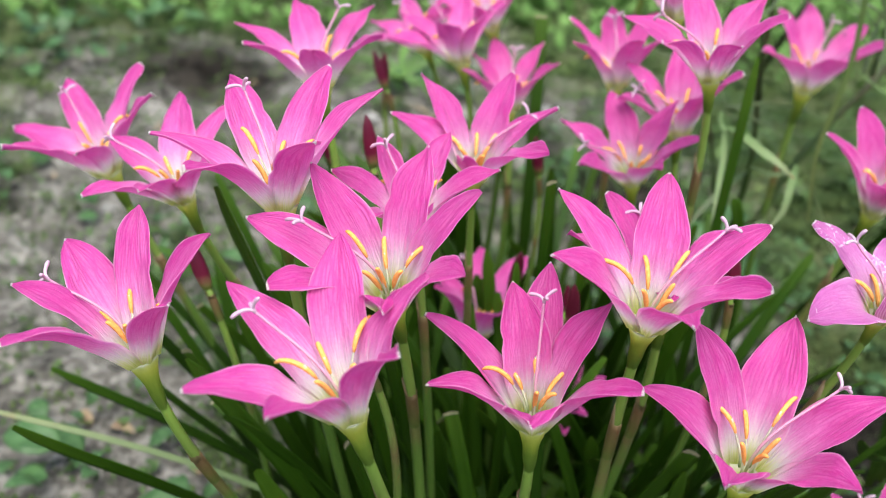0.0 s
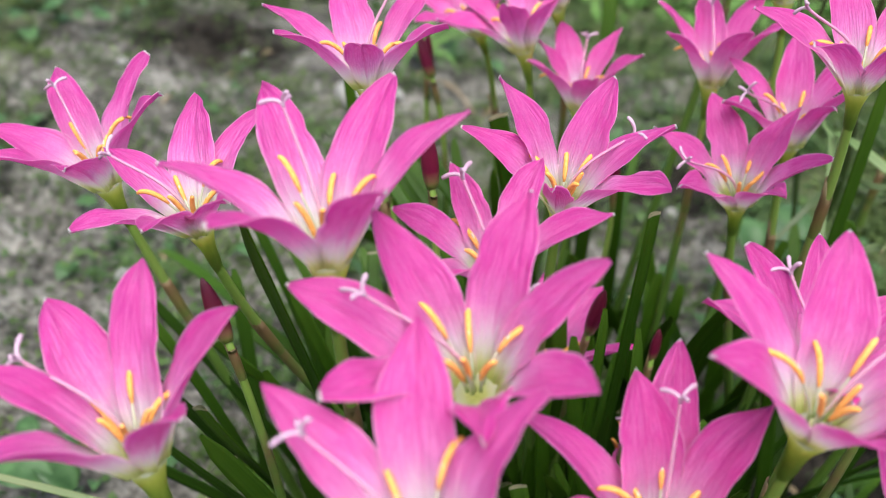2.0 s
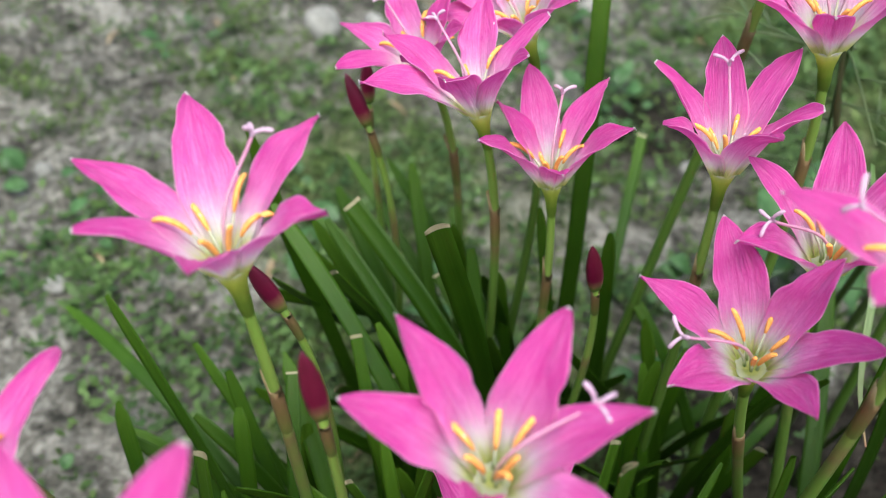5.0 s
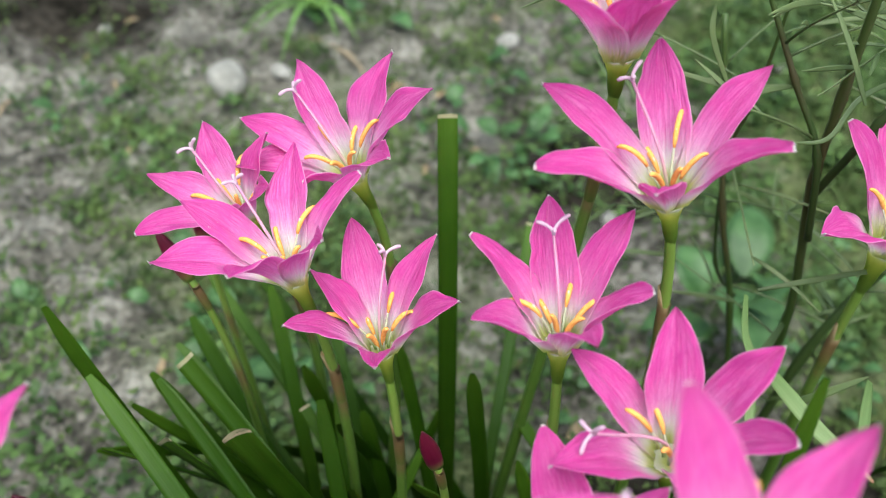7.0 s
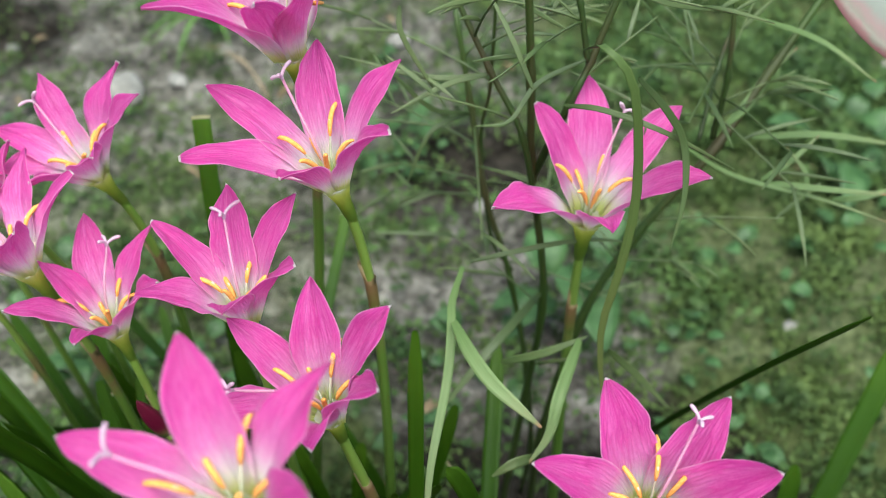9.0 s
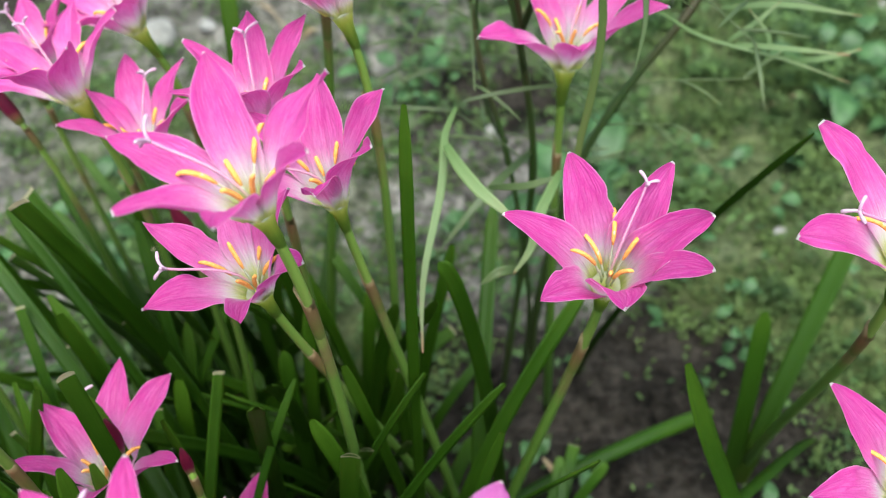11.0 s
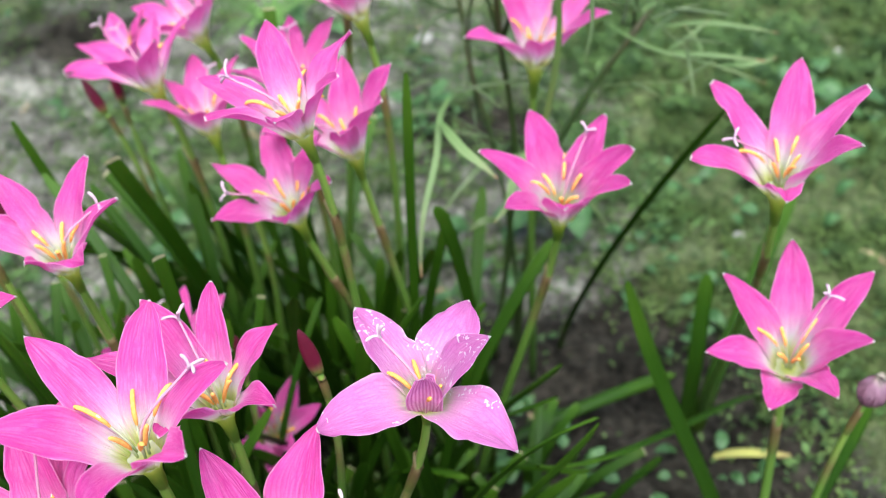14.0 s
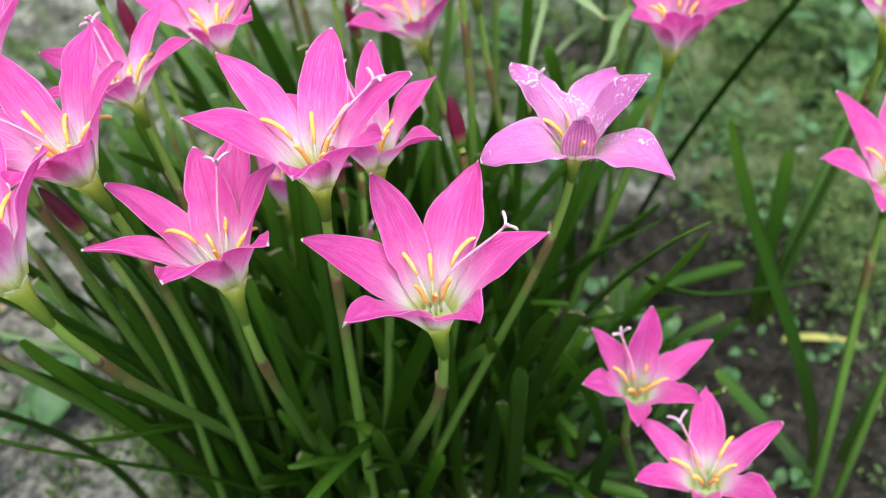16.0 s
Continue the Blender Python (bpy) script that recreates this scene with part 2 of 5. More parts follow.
BUD = length_material("bud_skin", [(0.0, (0.16, 0.24, 0.04)), (0.16, (0.22, 0.10, 0.06)), (0.3, (0.15, 0.005, 0.035)), (1.0, (0.085, 0.004, 0.018))], 9, 0.4, 0.05, 0.35, False, 0.2)
WITHERED = length_material("withered_tepal", [(0.0, (0.22, 0.16, 0.09)), (0.3, (0.26, 0.10, 0.17)), (0.8, (0.32, 0.16, 0.25)), (1.0, (0.36, 0.28, 0.26))], 14, 0.6, 0.15, 0.25, False, 0.6)
# leaf feet run darker: shade deep in the clump put into the colour
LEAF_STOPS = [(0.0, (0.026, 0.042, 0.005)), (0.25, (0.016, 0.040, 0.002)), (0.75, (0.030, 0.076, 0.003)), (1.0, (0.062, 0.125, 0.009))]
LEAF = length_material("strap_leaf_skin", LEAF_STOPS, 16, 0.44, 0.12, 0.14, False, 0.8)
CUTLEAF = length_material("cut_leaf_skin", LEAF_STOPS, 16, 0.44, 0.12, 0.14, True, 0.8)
DRYLEAF = length_material("pale_leaf_skin", [(0.0, (0.12, 0.19, 0.06)), (0.6, (0.19, 0.26, 0.11)), (0.93, (0.22, 0.25, 0.12)), (1.0, (0.35, 0.16, 0.10))], 10, 0.55, 0.12, 0.25, False, 0.3)
HERBSTEM = length_material("herb_stem_skin", [(0.0, (0.030, 0.042, 0.012)), (0.5, (0.036, 0.064, 0.013)), (0.7, (0.056, 0.046, 0.018)), (1.0, (0.052, 0.092, 0.019))], 5, 0.45, 0.0, 0.3, False, 0.4)
HERBLEAF = length_material("herb_leaf_skin", [(0.0, (0.060, 0.090, 0.024)), (0.3, (0.120, 0.158, 0.060)), (1.0, (0.170, 0.212, 0.088))], 8, 0.45, 0.12, 0.4, False, 0.9)
BLADE = length_material("grass_blade_skin", [(0.0, (0.085, 0.135, 0.040)), (0.6, (0.115, 0.165, 0.045)), (1.0, (0.15, 0.165, 0.055))], 9, 0.5, 0.2, 0.25, False, 0.2)
WEED = plain_material("weed_leaf", (0.032, 0.086, 0.020), (0.085, 0.17, 0.055), 160, 0.45, 0.35, 0.2, 0.6)
MOSS = plain_material("moss_leaf", (0.032, 0.064, 0.014), (0.140, 0.198, 0.054), 24, 0.65, 0.25, 0.2, 0.85)
SPRIG = plain_material("sprig_leaf", (0.036, 0.078, 0.016), (0.11, 0.180, 0.046), 30, 0.55, 0.3, 0.2, 0.8)
GRASS = plain_material("grass_leaf", (0.085, 0.18, 0.035), (0.18, 0.31, 0.08), 12, 0.6, 0.2, 0.2, 0.5)
STONE = plain_material("stone_skin", (0.19, 0.18, 0.16), (0.33, 0.315, 0.285), 120, 0.85, 0.2, 0.0, 0.3, 0.002)
LITTER = plain_material("dead_leaf", (0.16, 0.10, 0.06), (0.36, 0.28, 0.17), 90, 0.8, 0.15, 0.05, 0.4)


def soil_material():
    m, n, l, bsdf = mat("soil")
    tc = n.new("ShaderNodeTexCoord")
    big = noise_tex(n, l, 7, 5, tc.outputs["Object"], 0.6)
    fine = noise_tex(n, l, 140, 5, tc.outputs["Object"], 0.65)
    crumb = n.new("ShaderNodeTexVoronoi")
    crumb.inputs["Scale"].default_value = 95
    l.new(tc.outputs["Object"], crumb.inputs["Vector"])
    soil = ramp(n, [(0.30, (0.026, 0.025, 0.020)), (0.50, (0.106, 0.099, 0.082)), (0.72, (0.26, 0.245, 0.21))])
    clod = noise_tex(n, l, 26, 3, tc.outputs["Object"], 0.6)
    l.new(math_node(n, l, "ADD", fine.outputs[0], math_node(n, l, "MULTIPLY", math_node(n, l, "SUBTRACT", clod.outputs[0], 0.5), 0.8)), soil.inputs[0])
    algae = ramp(n, [(0.3, (0.028, 0.040, 0.012)), (0.7, (0.110, 0.138, 0.048))])
    l.new(fine.outputs[0], algae.inputs[0])
    at = n.new("ShaderNodeAttribute")
    at.attribute_name = "moss"
    spread = math_node(n, l, "ADD", at.outputs["Fac"], math_node(n, l, "MULTIPLY", math_node(n, l, "SUBTRACT", big.outputs[0], 0.5), 0.9))
    mask = ramp(n, [(0.40, (0, 0, 0)), (0.62, (1, 1, 1))])
    l.new(spread, mask.inputs[0])
    # dark humus, with shade under leaves and behind the herb painted in
    wet_shade = n.new("ShaderNodeAttribute")
    wet_shade.attribute_name = "humus_shade"
    humus_shade = ramp(n, [(0.42, (0, 0, 0)), (0.66, (1, 1, 1))])
    l.new(math_node(n, l, "ADD", wet_shade.outputs["Fac"], math_node(n, l, "MULTIPLY", math_node(n, l, "SUBTRACT", big.outputs[0], 0.5), 1.1)), humus_shade.inputs[0])
    earth = mix_col(n, l, "MULTIPLY", math_node(n, l, "MULTIPLY", humus_shade.outputs[0], 0.95), soil.outputs[0], (0.12, 0.105, 0.09))
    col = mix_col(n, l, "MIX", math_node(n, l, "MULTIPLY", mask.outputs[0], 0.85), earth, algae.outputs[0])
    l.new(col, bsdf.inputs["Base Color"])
    bsdf.inputs["Roughness"].default_value, bsdf.inputs["Specular IOR Level"].default_value = 0.9, 0.05
    h = math_node(n, l, "ADD", fine.outputs[0], math_node(n, l, "MULTIPLY", crumb.outputs["Distance"], 0.6))
    bp = n.new("ShaderNodeBump")
    bp.inputs["Strength"].default_value, bp.inputs["Distance"].default_value = 0.8, 0.006
    l.new(h, bp.inputs["Height"])
    l.new(bp.outputs[0], bsdf.inputs["Normal"])
    return m


SOIL = soil_material()


# ---- mesh helpers ----
def grid_faces(rows, cols, start=0, wrap=False, flip=False):
    out = []
    for i in range(rows - 1):
        for j in range(cols if wrap else cols - 1):
            a, b = start + i * cols + j, start + i * cols + (j + 1) % cols
            q = (a, b, b + cols, a + cols)
            out.append(q[::-1] if flip else q)
    return out


def mesh_ob(name, verts, faces, material, parent=None, uvs=None, label="", smooth=True):
    """One mesh object from vertices, faces and a UV for each vertex."""
    me = bpy.data.meshes.new(name)
    me.from_pydata([tuple(v) for v in verts], [], faces)
    if smooth:
        me.polygons.foreach_set("use_smooth", [True] * len(me.polygons))
    if uvs is not None:
        lay = me.uv_layers.new(name="UVMap")
        idx = np.empty(len(me.loops), dtype=np.int32)
        me.loops.foreach_get("vertex_index", idx)
        lay.data.foreach_set("uv", np.asarray(uvs, dtype=np.float32)[idx].ravel())
    me.materials.append(material)
    me.update()
    ob = new(name, me)
    if parent is not None:
        ob.parent = parent
        ob.matrix_parent_inverse = parent_world(parent).inverted()
    if label:
        tagged(ob, label)
    return ob


def parent_world(ob):
    """World matrix of a thing or part whose own parent, if any, was set by mesh_ob."""
    if ob.parent is None:
        return ob.matrix_basis
    return parent_world(ob.parent) @ ob.matrix_parent_inverse @ ob.matrix_basis


def empty_thing(name, place, label, category, group="", kind=""):
    e = new(name)
    e.empty_display_size = 0.01
    e.matrix_basis = Matrix.Translation(place)
    return tagged(e, label, category, group, kind)


def bezier(p0, p1, p2, p3, n):
    s = np.linspace(0, 1, n)[:, None]
    return (1 - s) ** 3 * np.array(p0) + 3 * s * (1 - s) ** 2 * np.array(p1) + 3 * s * s * (1 - s) * np.array(p2) + s ** 3 * np.array(p3)


def spline(points, n):
    """A smooth line through control points."""
    p = np.array(points, float)
    k = len(p)
    ext = np.vstack([2 * p[0] - p[1], p, 2 * p[-1] - p[-2]])
    out = []
    for s in np.linspace(0, k - 1 - 1e-6, n):
        i = int(s)
        t = s - i
        a, b, c, d = ext[i], ext[i + 1], ext[i + 2], ext[i + 3]
        out.append(0.5 * ((2 * b) + (c - a) * t + (2 * a - 5 * b + 4 * c - d) * t * t + (3 * b - a - 3 * c + d) * t ** 3))
    return np.array(out)


def frames_along(path):
    t = np.gradient(path, axis=0)
    t /= np.linalg.norm(t, axis=1)[:, None] + 1e-12
    ref = np.array([0.31, 0.22, 0.92]) if abs(t[0][2]) < 0.8 else np.array([0.9, 0.31, 0.2])
    u = np.cross(t, ref)
    u /= np.linalg.norm(u, axis=1)[:, None] + 1e-12
    return t, u, np.cross(t, u)


def sweep(path, radii, sides=8):
    """A closed round tube along a path: vertices, faces and UVs."""
    path = np.asarray(path, float)
    t, u, w = frames_along(path)
    ang = np.linspace(0, 2 * np.pi, sides, endpoint=False)
    verts, uvs = [], []
    for i, p in enumerate(path):
        for a in ang:
            verts.append(p + radii[i] * (np.cos(a) * u[i] + np.sin(a) * w[i]))
            uvs.append((a / (2 * np.pi), i / (len(path) - 1)))
    faces = grid_faces(len(path), sides, 0, True)
    verts += [path[0] - t[0] * radii[0] * 0.4, path[-1] + t[-1] * radii[-1] * 0.4]
    uvs += [(0.5, 0.0), (0.5, 1.0)]
    n0, n1, last = len(verts) - 2, len(verts) - 1, (len(path) - 1) * sides
    for j in range(sides):
        k = (j + 1) % sides
        faces += [(n0, k, j), (n1, last + j, last + k)]
    return verts, faces, uvs


def strip(path, side, up, widths, cols, curl, thick, wave=None):
    """A thick blade along a path; curl lifts its edges towards up, as a share of the half width."""
    verts, uvs = [], []
    n = len(path)
    for layer in (1, -1):
        for i in range(n):
            for j in range(cols):
                x = 2 * j / (cols - 1) - 1
                lift = curl[i] * widths[i] * x * x + (wave[i][j] if wave is not None else 0.0)
                edge = thick * (1 - 0.75 * abs(x) ** 3) * 0.5
                verts.append(path[i] + side[i] * (x * widths[i]) + up[i] * (lift + layer * edge))
                uvs.append((j / (cols - 1), i / (n - 1)))
    m = n * cols
    faces = grid_faces(n, cols, 0) + grid_faces(n, cols, m, False, True)
    for i in range(n - 1):
        a, b = i * cols, (i + 1) * cols
        faces += [(a, b, m + b, m + a), (b - 1, m + b - 1, m + b + cols - 1, b + cols - 1)]
    return verts, faces, uvs


# ---- the rain lilies ----
def unit(v):
    v = np.asarray(v, float)
    return v / (np.linalg.norm(v) + 1e-12)


def axes(tilt):
    """Axis of a flower that leans tilt[0] degrees towards +x and tilt[1] towards +y, with two directions across it."""
    a = np.array([math.sin(radians(tilt[0])), math.sin(radians(tilt[1])), 0.0])
    a[2] = math.sqrt(max(1 - a[0] ** 2 - a[1] ** 2, 0.05))
    u = unit(np.array([1.0, 0, 0]) - a * a[0])
    return a, u, np.cross(a, u)


def tepal(rng, parent, mouth, a, r, opening, length, broad, material, size, lay=0.0):
    """One petal that leaves the throat steeply and bends out to its tip."""
    n, cols = 31, 15
    th = radians(opening)
    along = lambda ang: math.sin(ang) * r + math.cos(ang) * a
    tip = mouth + length * along(th)
    p0 = mouth + (r * (0.0052 + lay) - a * 0.0098) * size
    path = bezier(p0, p0 + along(min(max(th - radians(26), radians(14)), radians(36))) * length * 0.42, tip - along(th + radians(14)) * length * 0.34, tip, n)
    s = np.linspace(0, 1, n)
    across = np.cross(a, r)
    twist = rng.uniform(-0.22, 0.22)
    t, _, _ = frames_along(path)
    side, up = [], []
    for i in range(n):
        w = unit(np.cross(across, t[i])) * -1.0
        if np.dot(w, a) < 0:
            w = -w
        ang = twist * s[i] ** 1.5
        side.append(math.cos(ang) * across + math.sin(ang) * w)
        up.append(math.cos(ang) * w - math.sin(ang) * across)
    half = broad * length * 0.5
    shape = np.interp(s, (0, 0.1, 0.2, 0.3, 0.4, 0.5, 0.58, 0.7, 0.8, 0.9, 0.96, 1), (0.46, 0.66, 0.82, 0.93, 0.99, 1.0, 0.96, 0.83, 0.65, 0.40, 0.20, 0.03))
    widths = half * shape
    widths[-1] = half * 0.03
    curl = 0.40 * (1 - s) ** 1.1 + 0.15
    ph, amp = rng.uniform(0, 6.28), rng.uniform(0.3, 1.0) * 0.0015
    wave = np.zeros((n, cols))
    for i in range(n):
        for j in range(cols):
            x = 2 * j / (cols - 1) - 1
            grown = min(1.0, max(0.0, (s[i] - 0.18) * 4))
            wave[i, j] = amp * math.sin(9 * s[i] + ph + 1.6 * x) * abs(x) ** 1.4 * grown - 0.0007 * math.exp(-(x / 0.13) ** 2) * min(1.0, (1 - s[i]) * 9)
            wave[i, j] += 0.00026 * math.sin(13 * x + ph + 3 * s[i]) * (0.3 + s[i] * 0.5)
            wave[i, j] += 0.00030 * amp / 0.0015 * math.sin(23 * s[i] + 2.1 * ph + (2.6 if x > 0 else 0.4)) * abs(x) ** 3 * grown
            wave[i, j] += 0.0006 * noise.noise((x * 1.7 + ph * 7, s[i] * 5.0, ph)) * grown
    v, f, uv = strip(path, side, up, widths, cols, curl, 0.0006, wave)
    # uneven margins: each side swells and narrows by itself, now and then with a notch
    notch = [rng.uniform(0.35, 0.85) if rng.random() < 0.3 else 9.0 for _ in range(2)]
    for q in range(len(v)):
        i, j = (q % (n * cols)) // cols, q % cols
        x = 2 * j / (cols - 1) - 1
        k = 1 if x > 0 else 0
        sway = 0.05 * math.sin(8 * s[i] + ph + 2.4 * k) + 0.025 * math.sin(19 * s[i] + 2 * ph + k) - 0.13 * math.exp(-((s[i] - notch[k]) / 0.05) ** 2)
        v[q] = v[q] + side[i] * (x * abs(x) * widths[i] * sway)
    # the outside keeps to yellow at its base
    uv = uv[:n * cols] + [(x, max(0.025, y)) for x, y in uv[n * cols:]]
    return mesh_ob("tepal", v, f, material, parent, uv)


def stamen(rng, parent, mouth, a, r, lean, reach, curve):
    """Pale filament with a curved yellow anther."""
    d = unit(math.sin(radians(lean)) * r + math.cos(radians(lean)) * a + np.array([0, 0.10, 0.16]))
    p0 = mouth - a * 0.007 + r * 0.0022
    end = p0 + d * reach
    path = bezier(p0, p0 + a * reach * 0.35, end - d * reach * 0.3, end, 7)
    v, f, uv = sweep(path, np.linspace(0.00052, 0.00034, 7), 6)
    fil = mesh_ob("stamen", v, f, FILAMENT, parent, uv)
    side = unit(np.cross(d, a) + 1e-6)
    out = unit(np.cross(side, d))
    if np.dot(out, r) < 0:
        out = -out
    ln = rng.uniform(0.0105, 0.0135)
    q0 = end - d * ln * 0.45 - out * 0.0006
    path = bezier(q0, q0 + d * ln * 0.42, q0 + d * ln * 0.85 + out * curve * ln * 0.4, q0 + d * ln * (1 - 0.35 * curve) + out * curve * ln * 0.9, 9)
    rad = 0.00084 * np.array([0.5, 0.85, 1, 1, 1, 1, 0.95, 0.85, 0.5])
    v, f, uv = sweep(path, rad, 7)
    mesh_ob("anther", v, f, ANTHER, fil, uv, "curved yellow anther dusted with pollen")


def pistil(rng, parent, mouth, a, r, lean, reach):
    d = unit(math.sin(radians(lean)) * r + math.cos(radians(lean)) * a)
    end = mouth + d * reach
    path = bezier(mouth - a * 0.009, mouth + a * reach * 0.4, end - d * reach * 0.3, end, 9)
    v, f, uv = sweep(path, np.linspace(0.00056, 0.00048, 9), 7)
    st = mesh_ob("style", v, f, STYLE, parent, uv, "slender pale pink style")
    across = unit(np.cross(d, np.array([0.2, 0.3, 0.9])))
    third = np.cross(d, across)
    spin = rng.uniform(0, 6.28)
    for k in range(3):
        w = math.cos(spin + k * 2.094) * across + math.sin(spin + k * 2.094) * third
        ln = rng.uniform(0.0042, 0.0064)
        rise = rng.uniform(0.35, 0.8)
        path = bezier(end, end + d * ln * 0.4, end + d * ln * (0.3 + 0.5 * rise) + w * ln * 0.55, end + d * ln * rise + w * ln * 0.95, 7)
        v, f, uv = sweep(path, 0.00056 * np.array([0.95, 0.95, 0.95, 1, 1.1, 1.25, 0.9]), 7)
        mesh_ob("stigma_lobe", v, f, STIGMA, st, uv, "white curled stigma lobe")


def funnel(mouth, a, u, w, size):
    """Ovary and open funnel, turned round the flower's axis; the wall goes up outside and back down inside."""
    profile = ((-31.5, 1.55, 0.0), (-29, 2.05, 0.08), (-26.5, 2.4, 0.16), (-24, 2.6, 0.24), (-21.5, 2.65, 0.32), (-19, 2.95, 0.40), (-16.5, 3.5, 0.48), (-14.2, 4.2, 0.58), (-12, 4.85, 0.71), (-10.2, 5.6, 0.86), (-9.2, 5.85, 0.95),
               (-9.4, 5.3, 0.95), (-10.2, 3.3, 0.86), (-10.9, 1.7, 0.76), (-11.2, 0.2, 0.7))
    sides, verts, uvs = 16, [], []
    for h, r, t in profile:
        for j in range(sides):
            g = 2 * math.pi * j / sides
            rr = r * (1 + 0.05 * math.cos(6 * g) * (t > 0.6)) * size / 1000
            verts.append(mouth + a * (h * size / 1000) + (math.cos(g) * u + math.sin(g) * w) * rr)
            uvs.append((j / sides, t))
    return verts, grid_faces(len(profile), sides, 0, True), uvs


def stem_parts(rng, parent, top, a, foot, thick=0.0022, sheath=0.035, sheath_len=0.024):
    """Scape from the soil to the flower with its papery sheath below the flower."""
    top, foot = np.array(top), np.array((*foot, -0.004))
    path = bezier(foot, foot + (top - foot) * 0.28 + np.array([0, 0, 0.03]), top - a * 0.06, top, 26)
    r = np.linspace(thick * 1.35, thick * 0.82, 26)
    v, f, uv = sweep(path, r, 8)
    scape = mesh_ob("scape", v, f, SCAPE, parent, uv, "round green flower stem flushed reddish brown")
    seg = np.linalg.norm(np.diff(path, axis=0), axis=1)
    dist = np.concatenate([[0], np.cumsum(seg[::-1])])[::-1]
    pick = lambda d: np.array([np.interp(-d, -dist, path[:, k]) for k in range(3)])
    ds = np.linspace(sheath + sheath_len, sheath, 9)
    pts = np.array([pick(d) for d in ds])
    rad = np.interp(ds, dist[::-1], r[::-1]) + np.array([-0.0002, 0.0001, 0.0002, 0.0002, 0.0003, 0.0003, 0.0003, 0.0003, 0.0003])
    v, f, uv = sweep(pts, rad, 8)
    for i in range(8 * 8, 9 * 8):
        v[i] = v[i] + (a * 0.006 if i % 8 in (0, 1, 2) else -a * 0.003)
    mesh_ob("spathe", v, f, SPATHE, parent, uv, "brownish pink papery sheath round the stem")
    return scape


def rain_lily(mouth, tilt, spin, petals, foot, seed, style=(120, 38), material=None, label="deep pink rain lily with a white throat and yellow anthers", thick=0.0022, anthers=6, plump=1.0, reach=1.0, group="rain lilies in bloom"):
    """A flower on its stem. petals: opening from the axis, length in millimetres and turn off the even spacing, clockwise from spin."""
    rng = random.Random(seed)
    a, u, w = axes(tilt)
    mouth = np.array(mouth, float)
    plant = empty_thing("rain_lily", (foot[0], foot[1], 0.0), label, "flower", group)
    k = len(petals)
    size = sum(p[1] for p in petals) / k / 45.0
    for i, (opening, mm, turn) in enumerate(petals):
        az = radians(spin - 360.0 * i / k + turn)
        r = math.cos(az) * u + math.sin(az) * w
        broad = plump * (0.385 if i % 2 else 0.33) * rng.uniform(0.94, 1.06) * (45.0 * size / mm) ** 0.7
        tepal(rng, plant, mouth, a, r, opening, mm / 1000.0, broad, STRIPED if mm < 15 else material or PINK, size, 0.0003 if i % 2 else 0.0)
    mean = sum(p[0] for p in petals) / k
    for i in range(anthers):
        az = radians(spin + 30 - 60.0 * i + rng.uniform(-12, 12))
        r = math.cos(az) * u + math.sin(az) * w
        near = r[1] < -0.2
        short = 0.55 if near else (0.72 if i % 2 else 1.0)
        stamen(rng, plant, mouth, a, r, mean * (rng.uniform(0.18, 0.32) if near else rng.uniform(0.40, 0.58)), reach * size * short * rng.uniform(0.016, 0.021), rng.uniform(0.1, 0.4) if near else rng.uniform(0.35, 1.0))
    az = radians(style[0])
    pistil(rng, plant, mouth, a, math.cos(az) * u + math.sin(az) * w, style[1], 0.032 * size)
    # funnel-shaped tube under the petals
    base = mouth - a * 0.022 * size
    v, f, uv = funnel(mouth, a, u, w, size)
    mesh_ob("flower_tube", v, f, TUBE, plant, uv, "yellowish green funnel-shaped flower tube")
    stem_parts(rng, plant, base, a, foot, thick * size ** 0.5)
    return plant


rain_lily((-0.109, -0.2025, 0.2927), (-16.5, -4.0), 143.7, [(58, 47.4, -4), (55, 47.6, 1), (55, 42.3, 3), (48, 44.8, -2), (52, 46.3, -4), (56, 46.6, 6)], (-0.07, -0.075), 1, style=(150, 42))
rain_lily((-0.0474, -0.1716, 0.2659), (-4.0, -0.3), 167.5, [(53, 47.0, -2), (40, 40, -10), (52, 48.2, 16), (41, 42.0, 13), (53, 51.3, -9), (57, 47.0, -8), (58, 49.3, -6)], (-0.045, -0.08), 2, style=(80, 25))
rain_lily((0.0258, -0.1797, 0.2538), (-4.5, -7.9), 120.7, [(44, 48.7, 2), (57, 51.1, 4), (55, 50.7, 1), (52, 49.4, -3), (50, 56.3, -1), (51, 51.5, -3)], (-0.009, -0.082), 3, style=(20, 50))
rain_lily((-0.1805, -0.1654, 0.2775), (-15.7, 3.0), 192.1, [(45, 39.7, -4), (56, 44.0, -2), (42, 43.4, 5), (52, 44.4, 1), (58, 43.2, 7), (57, 49.3, -8)], (-0.11, -0.08), 4, style=(165, 45))
rain_lily((-0.0987, -0.1559, 0.2989), (-11.5, -13.5), 119.1, [(54, 46.4, 8), (56, 46.4, -3), (52, 44.6, 0), (54, 47.3, -5), (53, 44.0, 6), (53, 46.8, -2), (61, 49.4, -4)], (-0.068, -0.118), 5, style=(165, 45))
rain_lily((-0.0125, -0.1596, 0.2998), (0.6, -8.9), 141.2, [(59, 48.0, 2), (54, 44.6, 1), (51, 44.4, -5), (49, 44.0, 0), (53, 46.4, 9), (56, 46.9, -7)], (-0.01, -0.14), 6, style=(30, 45))
